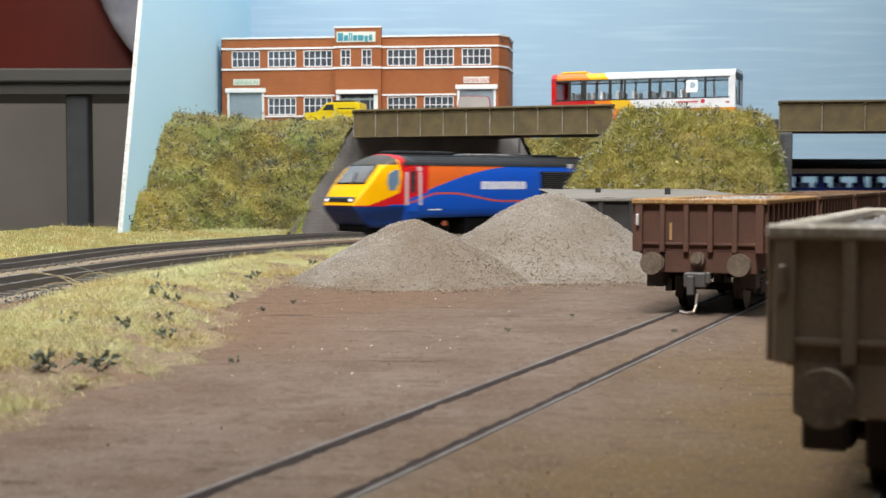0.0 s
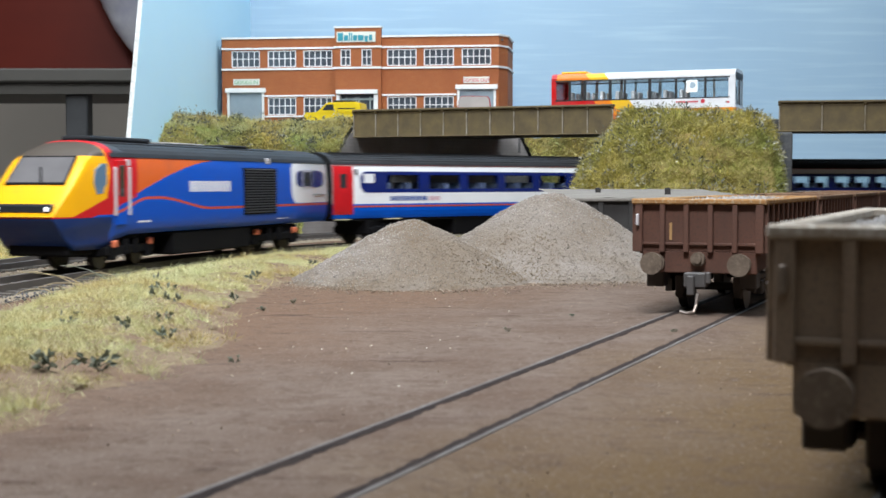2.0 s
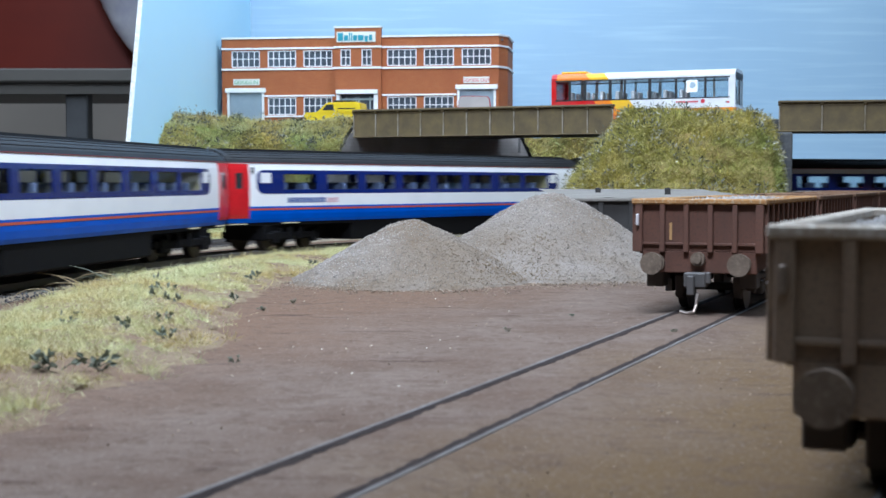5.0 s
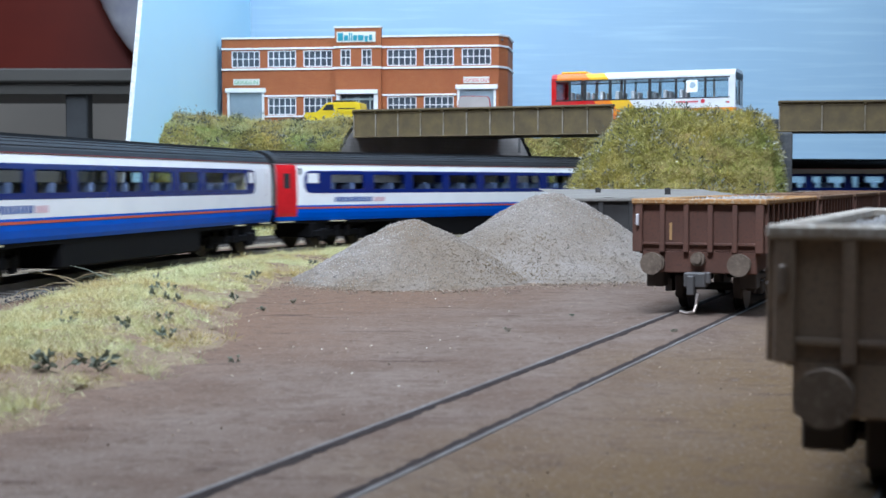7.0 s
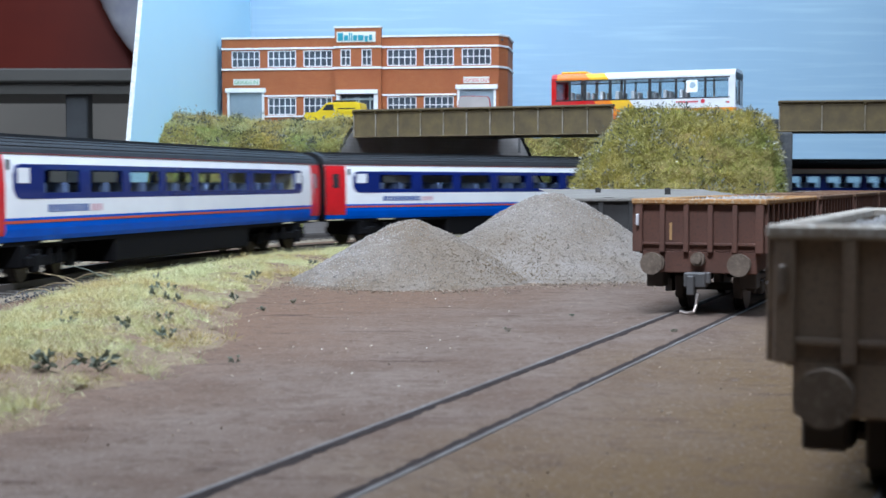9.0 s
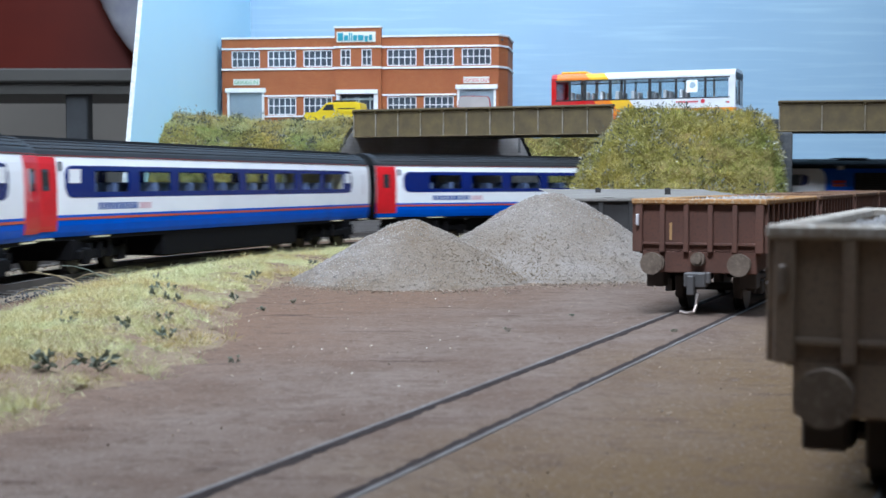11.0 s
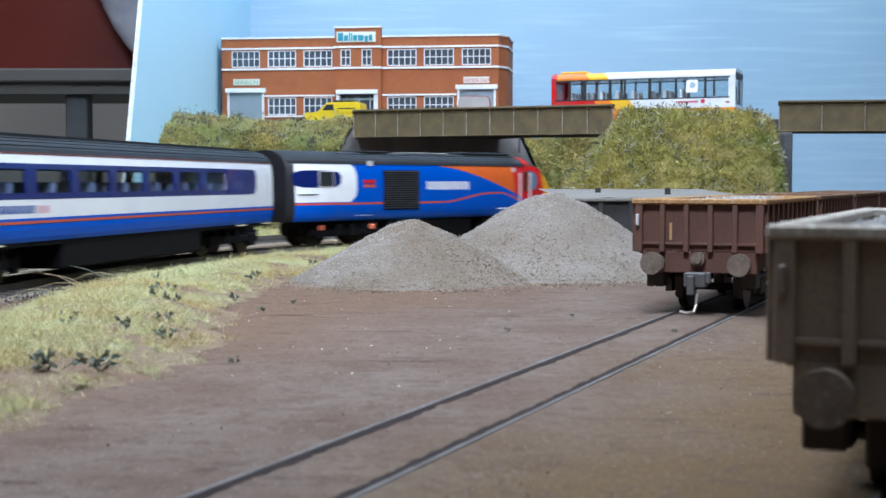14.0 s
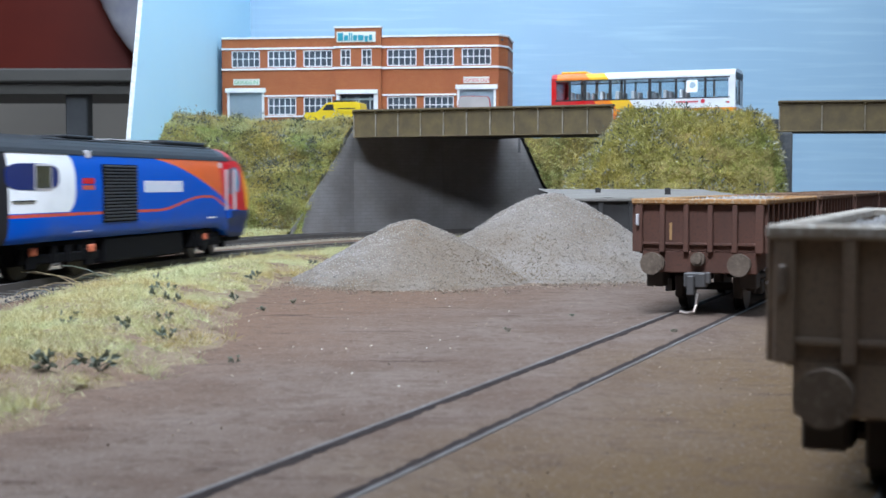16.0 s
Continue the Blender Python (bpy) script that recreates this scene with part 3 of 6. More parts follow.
def bogie(root, x, yaw, wheel_r, base, axlebox=False):
    b = part("bogie", box(-base / 2 - 7, base / 2 + 7, -12.2, 12.2, 5, 12.8, 0.5), M_UNDER, root)
    b.matrix_basis = pose(x * MM, 0, 0, 0, 0, yaw)
    for s in (-1, 1):
        bm = box(-base / 2 - 6, base / 2 + 6, s * 13.4 - 1.1, s * 13.4 + 1.1, 5.5, 8.8, 0.4)
        for e in (-1, 1):
            box(e * base / 2 - 2.6, e * base / 2 + 2.6, s * 13.8 - 1.4, s * 13.8 + 1.4, 3.6, 9.6, 0.5, bm=bm)
            box(e * base / 2 - 5.5, e * base / 2 - 3.6, s * 13.6 - 0.8, s * 13.6 + 0.8, 6.2, 11, bm=bm)
            cyl(bm, (e * 4.5, s * 13.8, 8.4), "z", 1.7, 6, 10)
        part("side_frame", bm, M_UNDER, b)
        if axlebox:
            for e in (-1, 1):
                part("axle_box", box(e * base / 2 - 2.0, e * base / 2 + 2.0, min(s * 14.6, s * 15.9), max(s * 14.6, s * 15.9), 8.4, 11.2, 0.4), M_AXLE, b, "orange axle box cover")
    for e in (-1, 1):
        bm = cyl(None, (e * base / 2, 0, wheel_r), "y", 1.2, 24, 10)
        for s in (-1, 1):
            cyl(bm, (e * base / 2, s * 8.3, wheel_r), "y", wheel_r, 2.2, 24)
            cyl(bm, (e * base / 2, s * 7.0, wheel_r), "y", wheel_r + 0.8, 0.6, 24)
        part("wheelset", bm, M_WHEEL, b)
    return b


WINDOWS = [(113.4, 90), (82.8, 59.3), (53.5, 29.5), (24, 0.5), (-5.5, -28.5), (-35, -56.5), (-63.5, -86.5), (-90, -114)]


def coach(label, rear_door, last_window, seed):
    root = thing("railway_coach", pose(0, 0, 0), label, "railway coach", "coaches of the passing train")
    rng = random.Random(seed)
    H = 150.0
    wins = WINDOWS if last_window else WINDOWS[:-1]
    rear = wins[-1][1]
    for s in (-1, 1):
        part("lower_panel", side_strip(-H, H, 14, 21.8, s), M_BLUE, root, "bright blue lower body panel")
        part("waist_panel", side_strip(rear, 113.4, 21.8, 27.9, s), M_CWHITE, root)
        part("cantrail_panel", side_strip(rear, 113.4, 39.6, 43, s), M_CWHITE, root)
        part("window_sill_band", side_strip(rear, 113.4, 27.9, 30, s, 0.05), M_NAVY, root)
        part("window_head_band", side_strip(rear, 113.4, 37.8, 39.6, s, 0.05), M_NAVY, root)
        part("waist_stripe", side_strip(-H, H, 20.0, 20.9, s, 0.12, 0.3), M_STRIPE, root, "thin orange waist stripe")
        part("gutter", box(-H, H, min(s * 16.3, s * 17.0), max(s * 16.3, s * 17.0), 42.85, 43.1), surface_red_line, root)
        for a, b in ((113.4, H), (-H, rear)):
            part("end_panel", side_strip(a, b, 21.8, 43, s), M_CWHITE, root)
            sgn = 1 if a > 0 else -1
            inner, outer = (113.4, 131.6) if sgn > 0 else (rear, -125.0)
            out = [(inner, 28), (outer - sgn * 4, 28), (outer - sgn * 1.6, 28.8), (outer, 31.2), (outer, 36.3), (outer - sgn * 1.6, 38.8), (outer - sgn * 4, 39.5), (inner, 39.5)]
            part("window_band_end", prism(out, "y", min(s * 17.25, s * 17.95), max(s * 17.25, s * 17.95)), M_NAVY, root)
            if last_window or sgn > 0 and seed != 5:
                w0 = outer - sgn * 2.2
                part("lavatory_window", box(min(w0, w0 - sgn * 7), max(w0, w0 - sgn * 7), min(s * 17.9, s * 18.1), max(s * 17.9, s * 18.1), 33.2, 38.2, 0.0), M_CWHITE, root, "white blanked lavatory window")
        for (a, b), nxt in zip(wins, wins[1:] + [None]):
            part("window_pane", side_strip(b, a, 30, 37.8, s, -0.35, 0.25), M_PANE, root).visible_shadow = False
            if nxt:
                part("window_pillar", side_strip(nxt[0], b, 30, 37.8, s, 0.05), M_NAVY, root)
        doors = [1] + ([-1] if rear_door else [])
        for e in doors:
            x0, x1 = (136.5, 149.8) if e > 0 else (-149.8, -138)
            d = part("door", side_strip(x0, x1, 16.2, 42.4, s, 0.25, 0.6), M_RED, root, "red slam door")
            part("door_window", side_strip((x0 + x1) / 2 - 2.1, (x0 + x1) / 2 + 2.1, 30.5, 38, s, 0.35, 0.3), M_DARKGLASS, d)
        for x in (143, 108, -108, -143):
            part("step", box(x - 5, x + 5, min(s * 15.6, s * 17.4), max(s * 15.6, s * 17.4), 13.2, 13.7), M_STEP, root)
        bars(root, "lettering", 84.5 if s > 0 else 84.5, 23.4, 27, 2.6, 11, 17.72, s, M_MARK)
        bars(root, "lettering", 75, 23.4, 8.5, 2.4, 5, 17.72, s, M_MARKPINK)
        part("end_vent", box(133.5, 135, min(s * 17.3, s * 17.8), max(s * 17.3, s * 17.8), 37.5, 40.8), M_UNDER, root)
        part("grab_rail", box(-141.5, -140.6, min(s * 17.5, s * 18.1), max(s * 17.5, s * 18.1), 27, 38, 0.2), M_SILVER, root)
    pts = [(w, z) for z, w in ROOFP] + [(-w, z) for z, w in reversed(ROOFP[:-1])]
    roof = part("roof", prism(pts, "x", -H, H), M_ROOF, root, "dark grey ribbed roof")
    for y in (-15.0, -13.2, -11.2, -8.8, -6.0, 6.0, 8.8, 11.2, 13.2, 15.0):
        z = 49.9 - (abs(y) / 16.7) ** 2.6 * 6.2
        part("roof_rib", box(-H + 4, H - 4, y - 0.3, y + 0.3, z - 0.9, z + 0.4), M_ROOF, roof)
    for x in (-H + 0.4, H - 0.4):
        epts = [(w, z) for z, w in PROFILE] + [(-w, z) for z, w in reversed(PROFILE)]
        part("end_wall", prism(epts, "x", x - 0.4, x + 0.4), M_UNDER, root)
        e = 1 if x > 0 else -1
        part("gangway", box(min(x, x + e * 4.5), max(x, x + e * 4.5), -6.5, 6.5, 16, 42, 0.8), M_UNDER, root)
    part("floor", box(-H + 1, H - 1, -16, 16, 15.5, 16.5), M_CREAM, root)
    part("underfloor", box(-H + 1, H - 1, -15.8, 15.8, 12.5, 15.4), M_UNDER, root)
    for x in (118, -118):
        part("partition", box(x - 0.5, x + 0.5, -16.5, 16.5, 16.5, 43), M_CREAM, root)
    part("ceiling_lining", box(-117, 117, -15.5, 15.5, 42, 42.8), M_CREAM, root)
    for i in range(16):
        x = 110 - i * 14.2
        for s in (-1, 1):
            bm = box(x - 1.4, x + 1.4, min(s * 5, s * 16), max(s * 5, s * 16), 16.5, 33.5, 0.8)
            box(x - 6, x - 1, min(s * 5, s * 16), max(s * 5, s * 16), 20.5, 23, 0.5, bm=bm)
            part("seat", bm, M_SEAT, root)
    part("equipment_skirt", box(-62, 62, -15.6, 15.6, 3.6, 13.6, 0.8), M_UNDER, root, "black underfloor equipment skirt")
    yaw = math.degrees(math.asin(105 / RT))
    bogie(root, 105, yaw, 6.0, 34)
    bogie(root, -105, -yaw, 6.0, 34)
    return root


surface_red_line = surface("gutter_red", (0.26, 0.05, 0.06), None, None, 0.5, bump=0)


def power_car(front):
    back = -124 if front else -116
    label = "blue and orange diesel power car with a yellow nose"
    root = thing("power_car", pose(0, 0, 0), label, "locomotive", "power cars of the passing train")
    mat = M_LIVERY_F if front else M_LIVERY_R
    stations = [back, -80, -40, 0, 40, 70, 80, 86, 91, 95, 99, 102, 105, 107, 109, 111, 113, 115, 116.4, 117.2]

    def top_z(x):
        ks = [(-200, 49.2), (78, 49.2), (82, 50.1), (87, 49.6), (92, 47.6), (97, 44.6), (99.5, 42.6), (109, 32.4), (113, 27.6), (115.5, 24.4), (116.6, 22.6), (117.2, 21.4)]
        for (a, b), (c, d) in zip(ks, ks[1:]):
            if x <= c:
                return b + (d - b) * (x - a) / (c - a)
        return 21.4

    def low_z(x):
        return 13.2 if x < 78 else (13.2 - (x - 78) / 6 * 5.0 if x < 84 else (8.2 if x < 104 else 8.2 + ((x - 104) / 13.2) ** 1.6 * 11.5))

    def width(x):
        return 1.0 if x < 72 else 1.0 - 0.10 * ((x - 72) / 45.2) ** 1.3 - 0.14 * max(0, (x - 104) / 13.2) ** 2.2
    bm = bmesh.new()
    rings = []
    for x in stations:
        zb, zt, k = low_z(x), top_z(x), width(x)
        zs = min(43.0, zt - 1.0 - 1.2 * max(0, min(1, (110 - x) / 20)))
        drop = max(0.0, 43.0 - zs)
        half = []
        for i in range(13):
            z = zb + (zs - zb) * i / 12
            half.append((half_width(max(14, min(43, z + drop * 0.0))) * k * (0.965 if z < 15 else 1.0), z))
        w0 = half[-1][0]
        for i in range(1, 9):
            a = math.pi / 2 * i / 8
            e = 2.0 if x < 80 else 2.4
            half.append((w0 * max(0.0, math.cos(a)) ** (2 / e), zs + (zt - zs) * math.sin(a) ** (2 / e)))
        pts = half + [(-y, z) for y, z in reversed(half[:-1])]
        rings.append([bm.verts.new(Vector((x, y, z)) * MM) for y, z in pts])
    for a, b in zip(rings, rings[1:]):
        for i in range(len(a) - 1):
            f = bm.faces.new((a[i], a[i + 1], b[i + 1], b[i]))
            f.smooth = True
    bm.faces.new(rings[0]), bm.faces.new(rings[-1])
    for a, b in zip(rings, rings[1:]):
        bm.faces.new((a[0], b[0], b[-1], a[-1]))
    part("body", bm, mat, root)
    # roof skin over the engine room
    pts = [(w + 0.15, z + 0.25) for z, w in ROOFP] + [(-w - 0.15, z + 0.25) for z, w in reversed(ROOFP[:-1])]
    roof = part("roof", prism(pts, "x", back + 0.5, 84), M_ROOF, root, "dark grey ribbed engine room roof")
    for y in (-14.6, -12.4, -9.6, 9.6, 12.4, 14.6):
        z = 50.1 - (abs(y) / 16.7) ** 2.6 * 6.4
        part("roof_rib", box(-74, 80, y - 0.4, y + 0.4, z - 0.7, z + 0.35), M_ROOF, roof)
    part("exhaust_dome", box(36, 82, -6.5, 6.5, 49.4, 51.6, 0.9, segs=2), M_ROOF, roof)
    part("roof_hatch", box(-52, -30, -7.5, 7.5, 49.6, 50.9, 0.4), M_ROOF, roof)
    part("roof_panel", box(-12, 24, -5.5, 5.5, 49.6, 50.7, 0.4), surface_hatch, roof)
    # windscreen and nose fittings
    def slope_plate(y0, y1, x0, z0, x1, z1, lift, t):
        d = Vector((x1 - x0, 0, z1 - z0)).normalized()
        n = Vector((d.z, 0, -d.x)) * (-1 if d.z > 0 else 1)
        n = Vector((abs(n.x), 0, abs(n.z)))
        bm = bmesh.new()
        lo = [bm.verts.new((Vector((x, y, z)) + n * lift) * MM) for x, y, z in ((x0, -y0, z0), (x0, y0, z0), (x1, y1, z1), (x1, -y1, z1))]
        bm.faces.new(lo)
        r = bmesh.ops.extrude_face_region(bm, geom=bm.faces[:])
        for v in r["geom"]:
            if isinstance(v, bmesh.types.BMVert):
                v.co += n * t * MM
        return bm
    part("windscreen_frame", slope_plate(13.0, 12.2, 108.9, 32.6, 99.0, 43.2, 0.02, 0.3), M_UNDER, root)
    part("windscreen", slope_plate(12.3, 11.5, 108.3, 33.2, 99.6, 42.6, 0.33, 0.1), M_WINDSCREEN, root, "grey reflecting windscreen")
    bm = bmesh.new()
    box(-0.3, 0.3, -0.3, 0.3, 0, 8, bm=bm)
    w = part("wiper", bm, M_UNDER, root)
    w.matrix_basis = Matrix.Translation(Vector((109.0, 3.0, 33.6)) * MM) @ Euler((radians(25), radians(-42), 0)).to_matrix().to_4x4()
    part("light_cluster", box(111.0, 116.9, -12.6, 12.6, 21.8, 25.6, 0.8), M_DARKGLASS, root)
    for s in (-1, 1):
        part("headlight", box(115.2, 117.35, s * 10.6 - 1.0, s * 10.6 + 1.0, 22.9, 24.5, 0.4), M_LIGHT if front else M_DARKGLASS, root)
    part("nose_lip", box(112, 117.9, -13, 13, 20.6, 21.3, 0.3), M_YELLOWP, root, "thin yellow nose lip")
    yaw = math.degrees(math.asin(68 / RT))
    dx = 0.0 if front else 5.5
    for s in (-1, 1):
        part("cab_window", prism([(87.5, 29.5), (94.2, 29.0), (96.0, 33.5), (94.8, 38.2), (90.5, 40.6), (87.5, 40.6)], "y", min(s * 16.4, s * 17.25), max(s * 16.4, s * 17.25)), M_CABGLASS, root, "pale blue reflecting cab side window")
        d = part("cab_door", box(74 + dx, 81 + dx, min(s * 16.9, s * 17.75), max(s * 16.9, s * 17.75), 17, 42, 0.2), mat, root)
        part("door_window", box(75.6 + dx, 79.4 + dx, min(s * 17.4, s * 17.9), max(s * 17.5, s * 17.9), 28, 40, 0.15), M_DARKGLASS, d)
        for x in (72.2 + dx, 82.3 + dx):
            part("handrail", box(x - 0.8, x + 0.8, min(s * 17.4, s * 18.3), max(s * 17.4, s * 18.3), 20.6, 39.4, 0.3), M_SILVER, root, "tall pale handrail")
        gx0, gx1 = (-61.5, -26.5) if front else (-44.5, -15.5)
        g = part("grille", box(gx0, gx1, min(s * 17.3, s * 17.95), max(s * 17.3, s * 17.95), 18.6, 40.2, 0.0), M_UNDER, root, "black radiator grille")
        for i in range(17):
            z = 19.4 + i * 1.24
            bm = prism([(s * 17.9, z), (s * 18.35, z - 0.15), (s * 18.35, z + 0.3), (s * 17.9, z + 0.65)], "x", gx0 + 0.6, gx1 - 0.6)
            part("slat", bm, M_GRILLE, g)
        ox0, ox1 = (-119, -85) if front else (-112, -77)
        out = []
        for i in range(24):
            a = 2 * math.pi * i / 24
            c, sn = math.cos(a), math.sin(a)
            out.append(((ox0 + ox1) / 2 + (ox1 - ox0) / 2 * math.copysign(abs(c) ** 0.55, c), 35.3 + 4.5 * math.copysign(abs(sn) ** 0.6, sn)))
        wb = part("guard_window_band", prism(out, "y", min(s * 17.2, s * 17.85), max(s * 17.2, s * 17.85)), M_NAVY, root, "navy oval round the guard's window")
        wx = -98 if front else -88
        part("window_frame", box(wx - 5.6, wx + 5.6, min(s * 17.5, s * 18.0), max(s * 17.5, s * 18.0), 30.9, 39.6), M_SILVER, wb)
        part("pane", box(wx - 4.9, wx + 4.9, min(s * 17.7, s * 18.1), max(s * 17.7, s * 18.1), 31.5, 39.0), M_DARKGLASS, wb)
        part("handle", box(back + 4 if front else -108, back + 17 if front else -94, min(s * 17.7, s * 18.3), max(s * 17.7, s * 18.3), 27.0, 27.5), M_DARKGLASS, root)
        bars(root, "lettering", -13 if front else -9, 29.5, 38, 4.6, 12, 17.72, s, M_CWHITE, 0.26)
        bars(root, "lettering", 56, 17.6, 10, 2.4, 5, 17.4, s, M_CWHITE, 0.15)
        bars(root, "lettering", -76 if front else -66, 15.8, 14, 0.9, 6, 17.0, s, M_CWHITE, 0.3)
        if not front:
            bars(root, "name_plate", -60, 33, 9, 2.0, 1, 17.7, s, M_RED, 0.0)
            bars(root, "name_plate", -60, 30.8, 9, 1.6, 1, 17.7, s, M_STRIPE, 0.0)
        part("cantrail_marking", box(-56, -52, min(s * 16.2, s * 17.1), max(s * 16.2, s * 17.1), 42.2, 45.0, 0.2), M_SILVER, root)
        part("cantrail_marking", box(70.5, 73.5, min(s * 16.4, s * 17.3), max(s * 16.4, s * 17.3), 39.8, 42.4, 0.2), M_SILVER, root)
    part("fuel_tank", box(-38, 34, -15.2, 15.2, 3.2, 13, 0.8), M_UNDER, root, "black underfloor tanks and boxes")
    part("buffer_beam", box(88, 108, -13, 13, 6, 12, 0.8), M_UNDER, root)
    bogie(root, 68, yaw, 6.7, 34, True)
    bogie(root, -68, -yaw, 6.7, 34, True)
    part("rear_gangway", box(back - 3.5, back, -6.5, 6.5, 16, 42, 0.8), M_UNDER, root)
    return root


surface_hatch = surface("weathered_hatch", (0.30, 0.29, 0.27), (0.12, 0.12, 0.12), None, 0.5, coarse=120)
M_WINDSCREEN = surface("windscreen_glass", (0.16, 0.155, 0.16), None, None, 0.06, bump=0, coat=1.0)
M_CABGLASS = surface("cab_side_glass", (0.14, 0.24, 0.36), None, None, 0.06, bump=0, coat=1.0)
M_GRILLE = surface("grille_slat", (0.03, 0.03, 0.034), None, None, 0.5, bump=0)
M_YELLOWP = surface("nose_yellow", C_YELLOW, None, None, 0.3, bump=0)

S0, PITCH = 928.8, 313.8


def along(k, t):
    s = S0 + 134.89 * t - 0.107 * (t - 8) ** 2
    if k == 0:
        return s + PITCH / 2 + 14.0 + 116.5
    if k == 6:
        return s - 4.5 * PITCH - 9.5 - 116.5
    return s - (k - 1) * PITCH


def carried_pose(k, t, hb):
    s = along(k, t)
    a, b = line_at(s + hb)[0], line_at(s - hb)[0]
    c, d = (a + b) / 2, (a - b) * (-1 if k == 6 else 1)
    return Matrix.Translation(Vector((c.x, c.y, ZR)) * MM) @ Matrix.Rotation(math.atan2(d.y, d.x), 4, "Z")


train = [(power_car(True), 0, 68)]
for k, (lab, rd, lw) in enumerate((("white and blue passenger coach behind the leading power car", True, True), ("white and blue passenger coach with one red door", False, True),
                                   ("white and blue passenger coach with red end doors", True, True), ("white and blue passenger coach in mid-train", False, True),
                                   ("white and blue coach with a long navy window band", False, False)), 1):
    train.append((coach(lab, rd, lw, k), k, 105))
train.append((power_car(False), 6, 68))


# ---- open wagons ----
M_RIM = surface("wagon_rim_rust", (0.36, 0.20, 0.075), (0.26, 0.14, 0.06), (0.40, 0.32, 0.22), 0.86, fine=1200, coarse=120)
M_RIMDARK = surface("wagon_rim_brown", (0.17, 0.10, 0.062), (0.12, 0.07, 0.045), (0.24, 0.18, 0.13), 0.9, fine=1200, coarse=120)
M_RIMPALE = surface("wagon_rim_dusty", (0.42, 0.38, 0.32), (0.30, 0.25, 0.19), (0.55, 0.52, 0.47), 0.8, fine=900, coarse=120)
M_WAGON2 = surface("wagon_brown", (0.25, 0.19, 0.13), (0.205, 0.145, 0.10), (0.16, 0.115, 0.085), 0.65, fine=1500, coarse=90)
M_BUFFER = surface("buffer_brown", (0.15, 0.115, 0.085), (0.10, 0.075, 0.055), (0.20, 0.16, 0.12), 0.6, fine=1500, coarse=200)
M_STONES = surface("pale_stones", (0.36, 0.355, 0.35), (0.27, 0.26, 0.25), None, 0.95, vary=0.25, bump=0.3)
M_DUSTLABEL = surface("faded_label", (0.45, 0.27, 0.11), None, None, 0.7, bump=0)


def stones_mesh(name, centres, sizes, mats, parent=None, seed=1, label=""):
    """Many small angular stones joined into one mesh."""
    rg = np.random.RandomState(seed)
    n = len(centres)
    base = np.array([(1, 0, 0), (-1, 0, 0), (0, 1, 0), (0, -1, 0), (0, 0, 1), (0, 0, -1)], float)
    tris = np.array([(0, 2, 4), (2, 1, 4), (1, 3, 4), (3, 0, 4), (2, 0, 5), (1, 2, 5), (3, 1, 5), (0, 3, 5)])
    v = base[None] * (0.6 + 0.7 * rg.rand(n, 6, 1)) + (rg.rand(n, 6, 3) - 0.5) * 0.7
    a = rg.rand(n) * 6.283
    c, s = np.cos(a)[:, None], np.sin(a)[:, None]
    v = np.stack([v[..., 0] * c - v[..., 1] * s, v[..., 0] * s + v[..., 1] * c, v[..., 2]], -1)
    v = (v * np.asarray(sizes)[:, None, None] + np.asarray(centres)[:, None, :]) * MM
    f = (tris[None] + 6 * np.arange(n)[:, None, None]).reshape(-1, 3)
    me = bpy.data.meshes.new(name)
    me.from_pydata(v.reshape(-1, 3).tolist(), [], f.tolist())
    me.materials.append(mats)
    ob = new(name, me)
    if parent is not None:
        ob.parent = parent
    return tagged(ob, label, "", "", "stuff")


